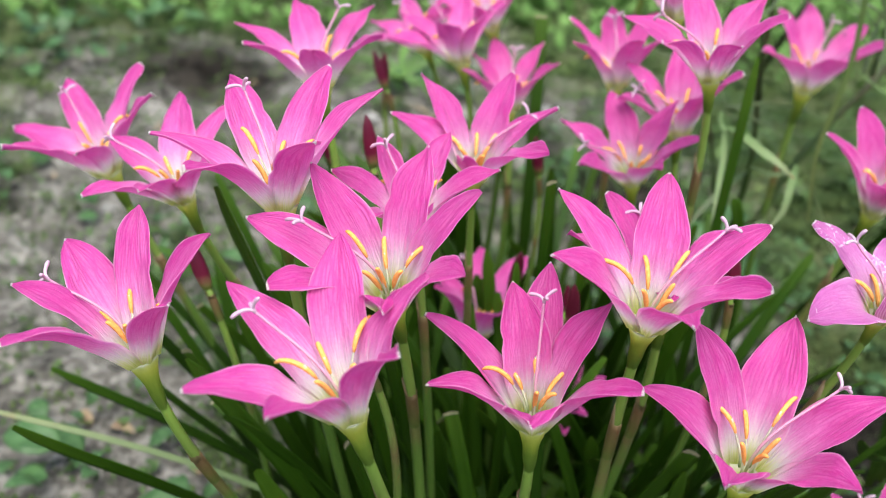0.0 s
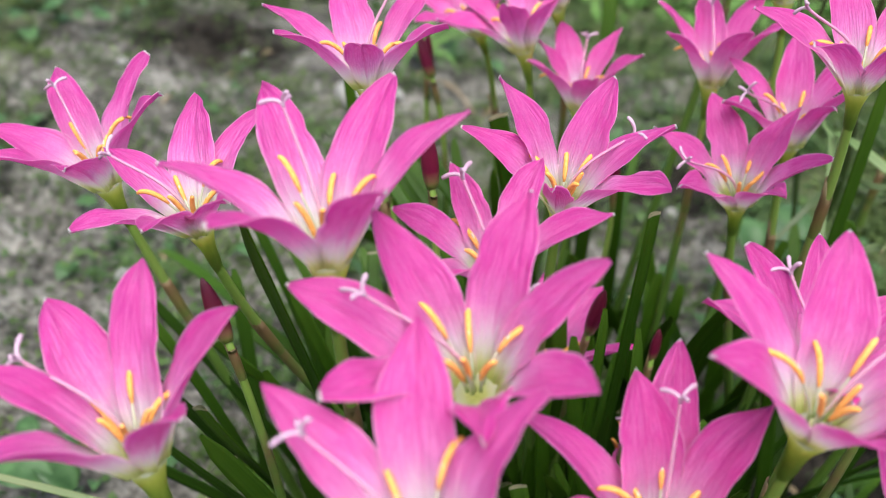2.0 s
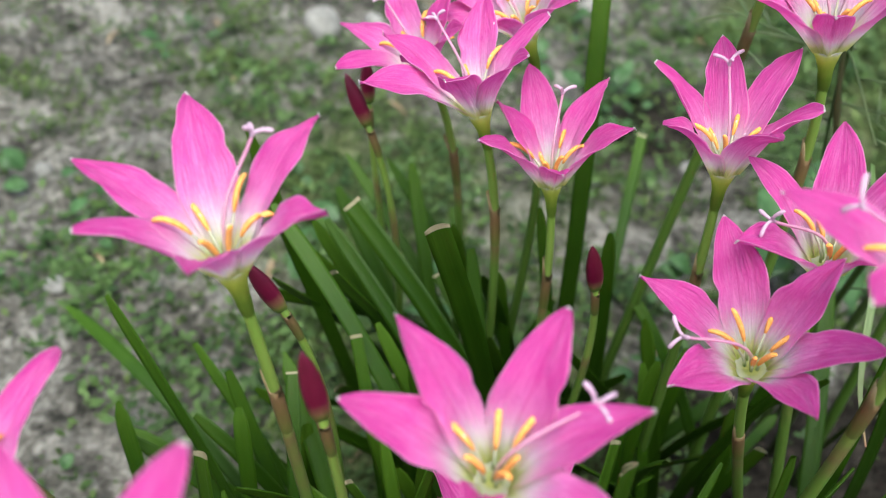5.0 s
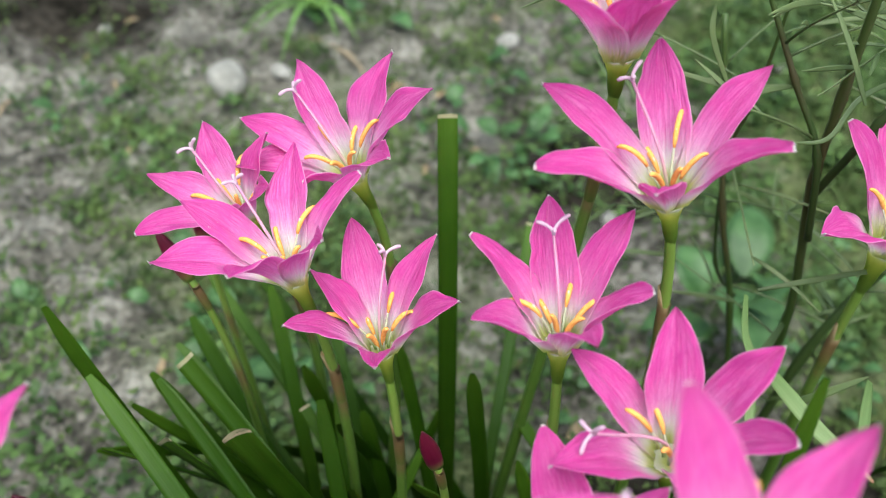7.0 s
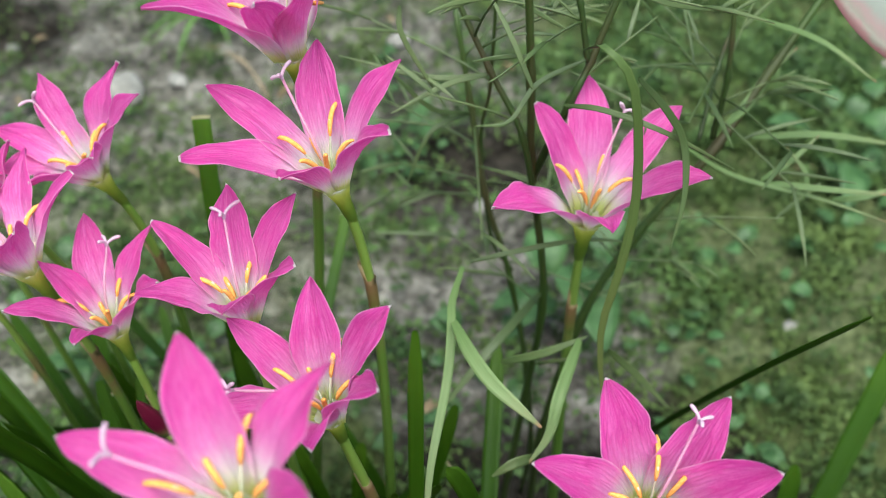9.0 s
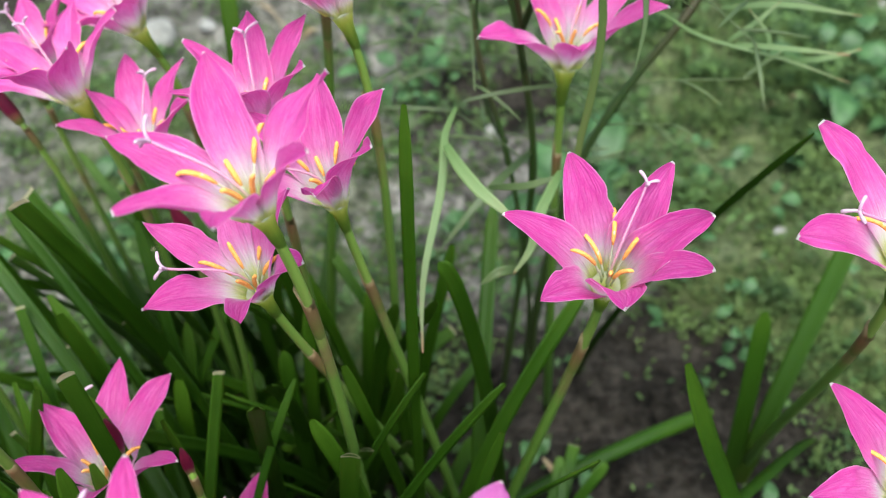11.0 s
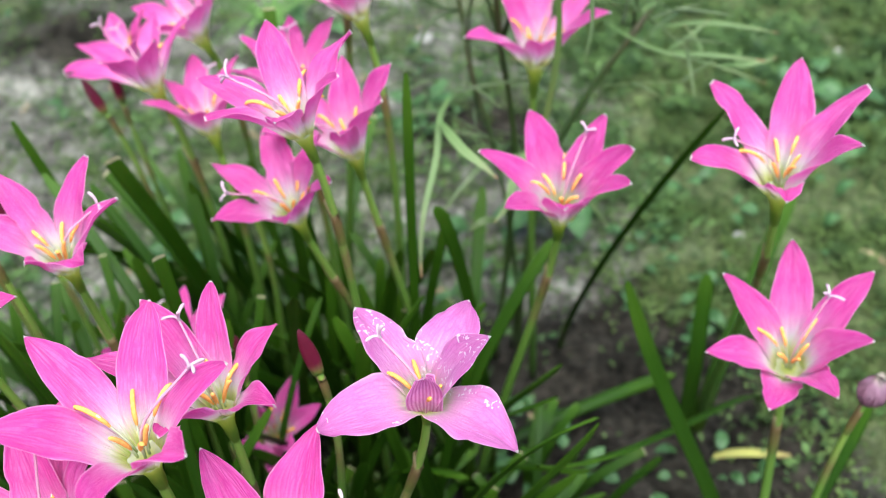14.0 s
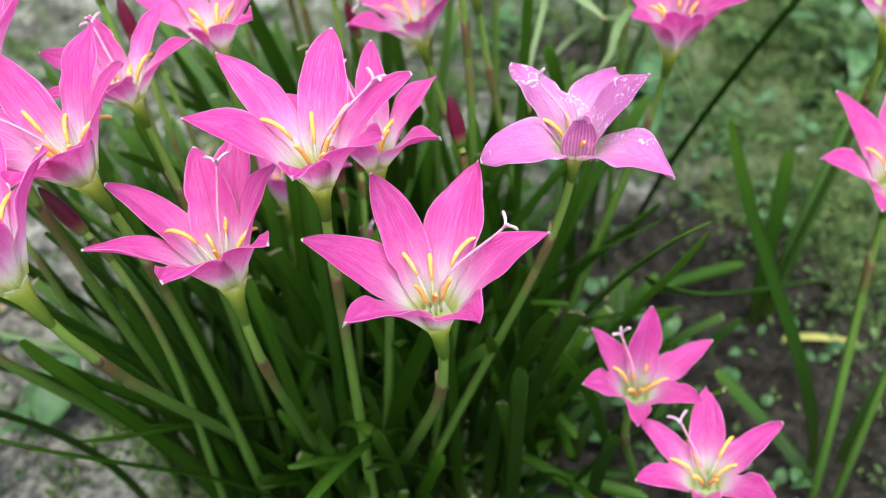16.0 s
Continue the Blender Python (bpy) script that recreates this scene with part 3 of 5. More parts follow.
rain_lily((0.0022, -0.1246, 0.2808), (-4.2, -0.9), 78.4, [(46, 39.9, 8), (54, 35.2, 4), (67, 38.1, 5), (58, 40.8, 0), (55, 46.0, -15), (45, 42.1, -1)], (-0.012, -0.099), 7)
rain_lily((0.0776, -0.1361, 0.2901), (2.1, -11.1), 135.7, [(74, 37.8, -4), (86, 38.4, -11), (38, 35.2, -6), (75, 41.6, 0), (8, 12.5, 13), (83, 39.0, 9)], (-0.001, -0.106), 8, anthers=5, reach=0.72, plump=1.5, style=(140, 50), material=PALE, label="faded pale pink rain lily spotted with white blotches")
rain_lily((-0.1386, -0.1273, 0.3178), (-8.3, 6.7), 122.6, [(60, 50.3, -6), (54, 47.9, -1), (56, 47.3, 8), (57, 40.7, 3), (64, 44.8, -1), (65, 44.3, -5)], (-0.09, -0.1), 9, style=(120, 35))
rain_lily((-0.1881, -0.0734, 0.2833), (-15.9, -6.3), 155.0, [(64, 36.3, -7), (66, 43.0, -5), (76, 41.9, 24), (62, 40.5, -20), (60, 41.3, -1), (66, 38.9, 9)], (-0.067, 0.002), 10, style=(165, 45))
rain_lily((-0.237, -0.0213, 0.2643), (-18.2, -4.3), 111.6, [(58, 46.4, 4), (57, 46.1, 0), (58, 44.9, 5), (62, 44.3, -4), (54, 45.3, -1), (65, 42.3, -4)], (-0.134, -0.017), 11, style=(120, 40))
rain_lily((-0.1389, -0.008, 0.3085), (-11.4, 4.0), 160.3, [(60, 43.4, 1), (59, 43.8, 5), (64, 41.5, 4), (68, 36.2, 3), (61, 35.6, -2), (58, 36.7, -12)], (-0.1, -0.029), 12, style=(50, 40))
rain_lily((-0.0678, -0.0603, 0.2952), (-1.6, -9.3), 125.5, [(53, 42.2, 10), (50, 40.2, -4), (51, 40.8, 0), (56, 46.1, 7), (54, 19.5, 3), (65, 39.9, -16)], (-0.05, -0.05), 13, style=(20, 50))
rain_lily((0.0126, 0.0018, 0.2651), (-10.5, -10.4), 157.1, [(63, 41.8, -4), (62, 42.4, 3), (46, 38.8, -4), (53, 40.4, -2), (55, 39.4, 8), (60, 39.2, -2)], (0.083, 0.037), 14, style=(190, 50))
rain_lily((0.0285, -0.0297, 0.334), (-10.8, -8.3), 158.9, [(65, 41.1, 1), (51, 39.6, 1), (65, 39.7, 0), (51, 37.3, -2), (53, 39.6, -1), (54, 39.0, 1)], (0.042, -0.002), 15, style=(165, 45))
rain_lily((0.0421, 0.1003, 0.3184), (-13.8, -2.9), 143.6, [(52, 46.2, 6), (55, 42.1, -1), (59, 42.4, 2), (55, 43.7, 3), (51, 31.9, -8), (55, 47.6, -3)], (0.05, 0.078), 16, style=(110, 35))
rain_lily((0.0115, 0.0721, 0.2854), (-3.9, 4.2), 154.1, [(50, 38.4, -4), (46, 38.8, -1), (47, 40.4, 5), (49, 34.4, 2), (51, 42.3, 4), (57, 36.1, -5)], (0.02, 0.07), 17, style=(95, 30))
rain_lily((0.04, 0.0351, 0.2779), (-7.0, -6.5), 145.6, [(58, 39.5, -4), (43, 39.6, 0), (43, 43.1, -3), (41, 43.8, 0), (47, 40.8, 11), (61, 43.2, -5)], (0.088, 0.027), 18, style=(190, 50))
rain_lily((-0.0733, 0.1028, 0.2801), (-16.3, 1.4), 140.3, [(59, 39.3, 11), (60, 39.6, -4), (64, 37.8, 5), (53, 39.4, -2), (49, 39.3, 2), (68, 41.4, -12)], (-0.054, 0.1), 19)
rain_lily((-0.0944, 0.1381, 0.2703), (-22.1, -8.6), 158.1, [(65, 34.1, 0), (62, 33.6, 7), (56, 29.8, -4), (56, 33.4, -4), (51, 33.4, 5), (60, 36.0, -4)], (-0.065, 0.131), 20)
rain_lily((-0.0432, 0.0903, 0.2584), (-7.9, 4.3), 156.7, [(42, 31.3, -2), (52, 39.9, 5), (50, 38.1, 3), (56, 36.2, 6), (60, 35.3, -2), (53, 36.3, -9)], (-0.037, 0.092), 21, style=(70, 35))
rain_lily((-0.0562, 0.1456, 0.2855), (-21.2, -4.0), 97.9, [(50, 38.7, 8), (61, 40.7, -3), (63, 45.3, 3), (62, 42.6, 10), (58, 27.9, 2), (77, 38.4, -23), (67, 41.2, 3)], (-0.045, 0.13), 22, style=(120, 40))
rain_lily((0.1392, 0.0031, 0.2579), (0.1, -18.2), 162.3, [(52, 49.8, 4), (54, 45.6, 1), (46, 45.4, -8), (38, 47.2, -4), (37, 52.5, 5), (37, 51.9, -2), (47, 50.5, 6)], (0.089, 0.014), 23, style=(60, 40))
rain_lily((0.2328, -0.0124, 0.2811), (-6.5, -7.3), 131.8, [(55, 49.9, -4), (51, 50.4, -4), (48, 49.4, 4), (44, 47.9, 0), (60, 46.5, 4), (60, 49.1, 0)], (0.251, 0.076), 24, style=(190, 40))
rain_lily((0.2343, -0.0628, 0.2163), (-9.3, -17.1), 133.7, [(49, 50.4, -2), (60, 52.4, -2), (56, 51.6, 1), (40, 45.3, -3), (46, 47.3, -4), (57, 43.0, 5), (51, 50.4, 5)], (0.235, -0.092), 25, style=(40, 35))
rain_lily((0.1381, 0.1278, 0.2706), (2.7, -1.0), 147.1, [(47, 43.0, -13), (51, 51.0, 4), (62, 50.9, 9), (52, 52.8, -1), (59, 47.3, 0), (68, 50.9, 2)], (0.138, 0.126), 26, style=(60, 45))
rain_lily((0.0294, 0.1355, 0.3471), (-6.4, -13.2), 153.8, [(54, 47.6, 0), (54, 47.6, 0), (54, 47.6, 0), (38, 44.3, -9), (34, 42.3, 1), (43, 56.1, 8)], (0.003, 0.129), 27)
rain_lily((-0.0928, -0.106, 0.2972), (-8.8, -8.1), 115.1, [(54, 30.4, 2), (64, 33.9, 4), (66, 37.4, 5), (58, 33.6, -9), (61, 34.2, 0), (58, 32.5, -2)], (-0.065, -0.088), 28)
rain_lily((0.1119, -0.1391, 0.1593), (0.6, -15.1), 140.0, [(52, 35.1, -1), (36, 39.7, 0), (62, 39.0, 4), (47, 37.2, -1), (51, 37.8, -2), (50, 37.7, 0)], (0.133, -0.087), 29, label="small pink rain lily low over the soil")
rain_lily((0.1376, -0.1755, 0.144), (-8.7, -9.0), 140.3, [(59, 37.2, 2), (52, 38.4, 2), (62, 39.7, 1), (57, 37.8, -3), (51, 38.2, 0), (55, 38.5, -2)], (0.139, -0.129), 30, label="small pink rain lily low over the soil")
rain_lily((-0.0116, -0.0294, 0.1367), (10.1, -30.9), 138.5, [(32, 32.0, -4), (58, 35.8, -8), (54, 32.4, 10), (28, 32.2, -15), (44, 32.7, 7), (41, 31.9, 11)], (-0.02, -0.042), 31, label="small pink rain lily low among the leaves")
rain_lily((-0.0562, -0.0232, 0.1849), (4.3, 9.8), 97.2, [(59, 46.2, -6), (53, 44.8, 12), (59, 42.9, 0), (59, 42.9, 0), (52, 41.5, 2), (57, 38.2, -8)], (-0.044, -0.038), 32, label="small pink rain lily low among the leaves")


# ---- buds ----
def lily_bud(tip, tilt, foot, seed, length=0.022, label="closed dark magenta rain lily bud on a stem"):
    rng = random.Random(seed)
    a, u, w = axes(tilt)
    tip = np.array(tip, float)
    plant = empty_thing("rain_lily_bud", (foot[0], foot[1], 0.0), label, "flower bud", "rain lily buds")
    base = tip - a * length
    s = np.linspace(0, 1, 13)
    path = base + s[:, None] * (tip - base)
    rad = 0.0029 * (length / 0.022) * np.interp(s, (0, 0.08, 0.22, 0.4, 0.6, 0.8, 0.93, 1), (0.62, 0.78, 0.94, 1.0, 0.92, 0.66, 0.34, 0.08))
    v, f, uv = sweep(path, rad, 12)
    v = [p + unit(p - path[min(i // 12, 12)]) * (0.0003 * math.cos(6 * math.pi * (i % 12) / 12)) for i, p in enumerate(v)]
    mesh_ob("bud", v, f, BUD, plant, uv, "dark magenta pointed bud")
    stem_parts(rng, plant, base + a * 0.001, a, foot, 0.0017, 0.002, 0.016)
    return plant


lily_bud((-0.182, -0.087, 0.266), (-20, 10), (-0.137, -0.082), 40, 0.024)
lily_bud((-0.118, 0.166, 0.249), (-3, 0), (-0.094, 0.150), 41, 0.024)
lily_bud((-0.040, -0.033, 0.234), (5, -5), (-0.041, -0.039), 42, 0.024)
lily_bud((-0.029, 0.058, 0.250), (-12, -5), (-0.030, 0.069), 43, 0.024)
lily_bud((-0.022, -0.080, 0.250), (-5, -8), (-0.027, -0.074), 44, 0.024)
lily_bud((-0.123, 0.134, 0.262), (-22, 8), (-0.095, 0.125), 45, 0.024)
lily_bud((0.031, -0.103, 0.289), (-10, 0), (0.011, -0.092), 46, 0.024)
lily_bud((-0.144, 0.031, 0.260), (-25, 0), (-0.109, 0.009), 47, 0.024)
lily_bud((-0.016, -0.037, 0.220), (0, 0), (-0.023, -0.043), 48, 0.016)
lily_bud((-0.117, -0.148, 0.280), (-28, 0), (-0.091, -0.126), 49, 0.024)
lily_bud((-0.115, -0.035, 0.300), (-10, 5), (-0.091, -0.042), 50, 0.024)


def withered_lily(tip, tilt, foot, seed):
    """A spent flower: shrunken petals folded over one another into a wrinkled knob, on its stem."""
    rng = random.Random(seed)
    a, u, w = axes(tilt)
    tip = np.array(tip, float)
    plant = empty_thing("withered_rain_lily", (foot[0], foot[1], 0.0), "withered greyish purple rain lily closed over its stem", "flower")
    base = tip - a * 0.019
    for i in range(6):
        az = i * 1.047 + rng.uniform(-0.25, 0.25)
        r = math.cos(az) * u + math.sin(az) * w
        ln = rng.uniform(0.015, 0.020)
        path = bezier(base, base + r * 0.008 + a * 0.003, base + r * 0.0085 + a * ln * 0.75, base + a * ln - r * 0.002, 13)
        across = np.cross(a, r)
        wave = np.array([[0.0007 * math.sin(5 * q + i + 4 * x) for x in np.linspace(-1, 1, 7)] for q in np.linspace(0, 3, 13)])
        v, f, uv = strip(path, [across] * 13, [r] * 13, 0.0052 * np.clip(np.sin(np.pi * np.linspace(0.1, 0.95, 13)), 0.15, 1), 7, np.full(13, -0.35), 0.0006, wave)
        mesh_ob("tepal", v, f, WITHERED, plant, uv)
    stem_parts(rng, plant, base + a * 0.002, a, foot, 0.0019, 0.004, 0.02)
    return plant


withered_lily((0.274, -0.070, 0.210), (12, 0), (0.242, -0.100), 51)



# ---- strap leaves ----
def strap_leaf(parent, foot, tip, width, bow=0.3, seed=0, material=None, name="leaf_blade", sag=0.0, blunt=0.5, label=""):
    """A channelled strap leaf from its foot to its tip; bow bends it upwards first, sag lets its end hang."""
    rng = random.Random(seed)
    foot, tip = np.array(foot, float), np.array(tip, float)
    ln = np.linalg.norm(tip - foot)
    n, cols = 20, 5
    rise = np.array([0, 0, ln * (0.33 + bow * 0.25)])
    path = bezier(foot, foot + rise + (tip - foot) * 0.06, foot + (tip - foot) * 0.7 + np.array([0, 0, ln * (bow * 0.35 + sag)]), tip, n)
    t, _, _ = frames_along(path)
    face = rng.gauss(0, 0.32)
    want = np.array([math.cos(face), math.sin(face), 0.15])
    side, up = [], []
    for i in range(n):
        f2 = face + (i / n) * rng.uniform(0.1, 0.2)
        want = np.array([math.cos(f2), math.sin(f2), 0.1])
        sd = unit(np.cross(np.cross(t[i], want), t[i]))
        side.append(sd)
        up.append(unit(np.cross(sd, t[i])))
    s = np.linspace(0, 1, n)
    shape = np.minimum(1, 0.65 + s * 2) * np.where(s > 0.86, np.sqrt(np.clip(1 - ((s - 0.86) / 0.14) ** 2 * (1 - blunt), 0.02, 1)), 1)
    v, f, uv = strip(path, side, up, width * 0.5 * shape, cols, np.full(n, 0.28), 0.0011)
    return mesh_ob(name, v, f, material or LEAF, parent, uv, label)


def leaf_tuft(centre, count, spread, lengths, lean, seed, aim=None, label="tuft of narrow dark green strap leaves"):
    rng = random.Random(seed)
    tuft = empty_thing("leaf_tuft", (*centre, 0.0), label, "leaves", "rain lily foliage")
    for i in range(count):
        ang = rng.uniform(0, 6.283) if aim is None else radians(rng.gauss(aim, 55))
        foot = (centre[0] + rng.gauss(0, spread), centre[1] + rng.gauss(0, spread), -0.003)
        ln = rng.uniform(*lengths)
        tip_out = ln * math.sin(radians(rng.uniform(*lean)))
        h = math.sqrt(max(ln * ln - tip_out ** 2, 0.0004))
        tip = (foot[0] + math.cos(ang) * tip_out, foot[1] + math.sin(ang) * tip_out, h)
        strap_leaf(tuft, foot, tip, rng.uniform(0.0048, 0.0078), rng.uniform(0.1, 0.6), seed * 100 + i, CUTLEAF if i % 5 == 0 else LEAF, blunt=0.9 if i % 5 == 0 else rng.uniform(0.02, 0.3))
    return tuft


tuft = leaf_tuft((-0.05, -0.09), 36, 0.030, (0.16, 0.26), (5, 34), 11, 140)
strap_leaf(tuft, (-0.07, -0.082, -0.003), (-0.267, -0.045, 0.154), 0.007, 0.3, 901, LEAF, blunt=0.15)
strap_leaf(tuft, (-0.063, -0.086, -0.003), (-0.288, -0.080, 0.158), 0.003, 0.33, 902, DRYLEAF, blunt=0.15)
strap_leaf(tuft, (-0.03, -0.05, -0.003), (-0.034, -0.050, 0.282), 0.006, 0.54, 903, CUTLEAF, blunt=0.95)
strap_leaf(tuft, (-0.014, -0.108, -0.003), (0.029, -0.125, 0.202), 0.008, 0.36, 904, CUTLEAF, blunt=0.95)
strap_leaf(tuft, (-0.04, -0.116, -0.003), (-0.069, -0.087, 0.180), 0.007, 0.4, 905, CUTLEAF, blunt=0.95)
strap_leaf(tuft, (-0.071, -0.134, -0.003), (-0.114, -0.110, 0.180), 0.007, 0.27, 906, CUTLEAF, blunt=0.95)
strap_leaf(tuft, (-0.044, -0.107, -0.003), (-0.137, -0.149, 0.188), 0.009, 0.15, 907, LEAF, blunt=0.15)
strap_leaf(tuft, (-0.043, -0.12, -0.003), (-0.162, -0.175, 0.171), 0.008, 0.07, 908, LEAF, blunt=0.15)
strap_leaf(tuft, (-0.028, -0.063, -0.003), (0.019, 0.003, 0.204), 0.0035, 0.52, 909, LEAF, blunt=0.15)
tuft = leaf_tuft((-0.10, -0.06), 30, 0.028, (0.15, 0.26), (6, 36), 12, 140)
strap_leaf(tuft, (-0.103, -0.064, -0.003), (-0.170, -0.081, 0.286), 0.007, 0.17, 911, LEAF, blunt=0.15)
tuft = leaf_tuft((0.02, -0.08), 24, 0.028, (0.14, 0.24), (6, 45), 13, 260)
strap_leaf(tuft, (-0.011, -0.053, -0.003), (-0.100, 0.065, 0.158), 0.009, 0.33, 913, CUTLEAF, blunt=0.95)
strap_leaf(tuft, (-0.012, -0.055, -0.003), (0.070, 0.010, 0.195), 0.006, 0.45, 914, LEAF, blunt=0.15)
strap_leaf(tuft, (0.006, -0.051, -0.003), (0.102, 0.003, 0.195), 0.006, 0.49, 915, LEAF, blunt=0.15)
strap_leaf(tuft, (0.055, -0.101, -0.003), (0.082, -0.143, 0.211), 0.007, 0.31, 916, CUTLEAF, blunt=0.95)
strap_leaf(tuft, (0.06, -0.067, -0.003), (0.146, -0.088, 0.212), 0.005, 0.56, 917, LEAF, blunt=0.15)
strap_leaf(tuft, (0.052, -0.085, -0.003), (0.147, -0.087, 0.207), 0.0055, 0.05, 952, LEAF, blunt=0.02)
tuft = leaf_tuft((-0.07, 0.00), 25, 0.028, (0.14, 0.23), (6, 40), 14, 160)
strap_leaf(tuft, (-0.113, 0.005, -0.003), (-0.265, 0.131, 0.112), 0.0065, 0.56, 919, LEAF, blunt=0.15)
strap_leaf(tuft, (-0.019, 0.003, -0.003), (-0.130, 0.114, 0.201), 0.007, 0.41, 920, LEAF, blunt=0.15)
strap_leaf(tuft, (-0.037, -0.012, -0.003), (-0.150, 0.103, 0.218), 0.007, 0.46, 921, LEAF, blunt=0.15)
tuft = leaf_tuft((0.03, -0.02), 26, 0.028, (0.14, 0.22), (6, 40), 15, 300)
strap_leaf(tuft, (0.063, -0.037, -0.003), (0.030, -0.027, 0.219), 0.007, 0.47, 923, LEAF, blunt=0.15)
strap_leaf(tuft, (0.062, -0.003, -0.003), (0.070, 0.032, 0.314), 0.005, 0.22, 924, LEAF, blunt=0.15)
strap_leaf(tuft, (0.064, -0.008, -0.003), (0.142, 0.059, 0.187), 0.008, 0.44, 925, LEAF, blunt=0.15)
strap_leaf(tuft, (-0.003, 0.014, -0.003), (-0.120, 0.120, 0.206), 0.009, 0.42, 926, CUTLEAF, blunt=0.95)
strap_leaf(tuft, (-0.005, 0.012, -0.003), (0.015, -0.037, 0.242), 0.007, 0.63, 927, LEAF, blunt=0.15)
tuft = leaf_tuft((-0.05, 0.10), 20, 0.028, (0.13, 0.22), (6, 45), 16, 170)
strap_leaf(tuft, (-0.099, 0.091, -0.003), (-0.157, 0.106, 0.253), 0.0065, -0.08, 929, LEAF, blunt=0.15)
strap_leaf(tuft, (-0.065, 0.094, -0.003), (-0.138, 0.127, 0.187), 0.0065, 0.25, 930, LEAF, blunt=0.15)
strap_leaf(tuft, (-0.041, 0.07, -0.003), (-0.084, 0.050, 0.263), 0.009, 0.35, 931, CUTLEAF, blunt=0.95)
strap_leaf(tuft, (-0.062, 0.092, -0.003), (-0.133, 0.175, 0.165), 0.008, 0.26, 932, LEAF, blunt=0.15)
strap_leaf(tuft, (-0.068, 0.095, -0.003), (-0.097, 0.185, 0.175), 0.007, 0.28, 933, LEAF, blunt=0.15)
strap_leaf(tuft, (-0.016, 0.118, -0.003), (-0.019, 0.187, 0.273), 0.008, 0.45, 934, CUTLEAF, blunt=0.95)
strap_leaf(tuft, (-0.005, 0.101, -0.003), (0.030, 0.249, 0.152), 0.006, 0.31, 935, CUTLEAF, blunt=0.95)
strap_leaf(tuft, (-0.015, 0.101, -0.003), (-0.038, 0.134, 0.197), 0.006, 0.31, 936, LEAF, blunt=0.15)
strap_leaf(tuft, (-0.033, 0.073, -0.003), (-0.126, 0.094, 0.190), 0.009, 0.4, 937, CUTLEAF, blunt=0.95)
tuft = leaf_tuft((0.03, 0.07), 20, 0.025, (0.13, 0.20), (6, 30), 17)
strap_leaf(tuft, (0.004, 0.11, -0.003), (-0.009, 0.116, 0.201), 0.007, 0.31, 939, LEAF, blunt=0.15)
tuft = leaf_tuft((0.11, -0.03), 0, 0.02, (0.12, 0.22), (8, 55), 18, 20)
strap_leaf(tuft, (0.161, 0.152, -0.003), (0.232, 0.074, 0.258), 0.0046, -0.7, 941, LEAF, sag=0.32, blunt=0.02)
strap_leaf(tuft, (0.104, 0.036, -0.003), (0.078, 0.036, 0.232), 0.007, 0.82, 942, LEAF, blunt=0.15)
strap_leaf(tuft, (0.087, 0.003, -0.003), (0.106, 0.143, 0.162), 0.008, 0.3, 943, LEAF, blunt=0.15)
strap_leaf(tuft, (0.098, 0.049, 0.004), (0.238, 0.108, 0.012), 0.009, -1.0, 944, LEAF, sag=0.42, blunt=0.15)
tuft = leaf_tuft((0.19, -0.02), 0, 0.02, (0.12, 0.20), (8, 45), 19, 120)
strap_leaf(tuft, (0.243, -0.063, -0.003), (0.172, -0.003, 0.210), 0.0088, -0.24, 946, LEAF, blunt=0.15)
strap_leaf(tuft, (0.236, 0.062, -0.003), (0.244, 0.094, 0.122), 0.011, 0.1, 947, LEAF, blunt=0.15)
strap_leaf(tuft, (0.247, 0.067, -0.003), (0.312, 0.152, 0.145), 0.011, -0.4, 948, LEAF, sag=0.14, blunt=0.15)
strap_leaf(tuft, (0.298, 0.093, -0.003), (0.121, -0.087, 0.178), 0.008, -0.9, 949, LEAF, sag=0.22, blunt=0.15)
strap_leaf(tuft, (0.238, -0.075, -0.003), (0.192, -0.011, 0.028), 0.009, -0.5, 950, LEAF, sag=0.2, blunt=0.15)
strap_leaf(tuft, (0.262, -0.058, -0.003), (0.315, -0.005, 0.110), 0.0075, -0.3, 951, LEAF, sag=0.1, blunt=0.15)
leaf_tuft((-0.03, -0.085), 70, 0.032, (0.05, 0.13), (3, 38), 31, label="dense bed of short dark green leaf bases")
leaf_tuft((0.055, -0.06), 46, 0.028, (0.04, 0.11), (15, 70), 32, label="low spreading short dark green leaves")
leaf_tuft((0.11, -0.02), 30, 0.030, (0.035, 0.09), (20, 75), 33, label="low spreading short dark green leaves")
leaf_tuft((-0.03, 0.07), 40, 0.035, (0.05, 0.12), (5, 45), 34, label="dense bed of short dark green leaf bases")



# ---- the ground ----
def lump(x, y):
    return 0.013 * noise.noise((x * 6, y * 6, 1.3)) + 0.009 * noise.noise((x * 18, y * 18, 4.1)) + 0.0085 * noise.noise((x * 40, y * 40, 7.7)) + 0.004 * noise.noise((x * 95, y * 95, 3.1))


def ground_height(x, y):
    near = math.exp(-((x - 0.03) ** 2 + (y + 0.02) ** 2) / 0.05)
    return lump(x, y) - 0.02 * max(0.0, x) + 0.01 * near - 0.008


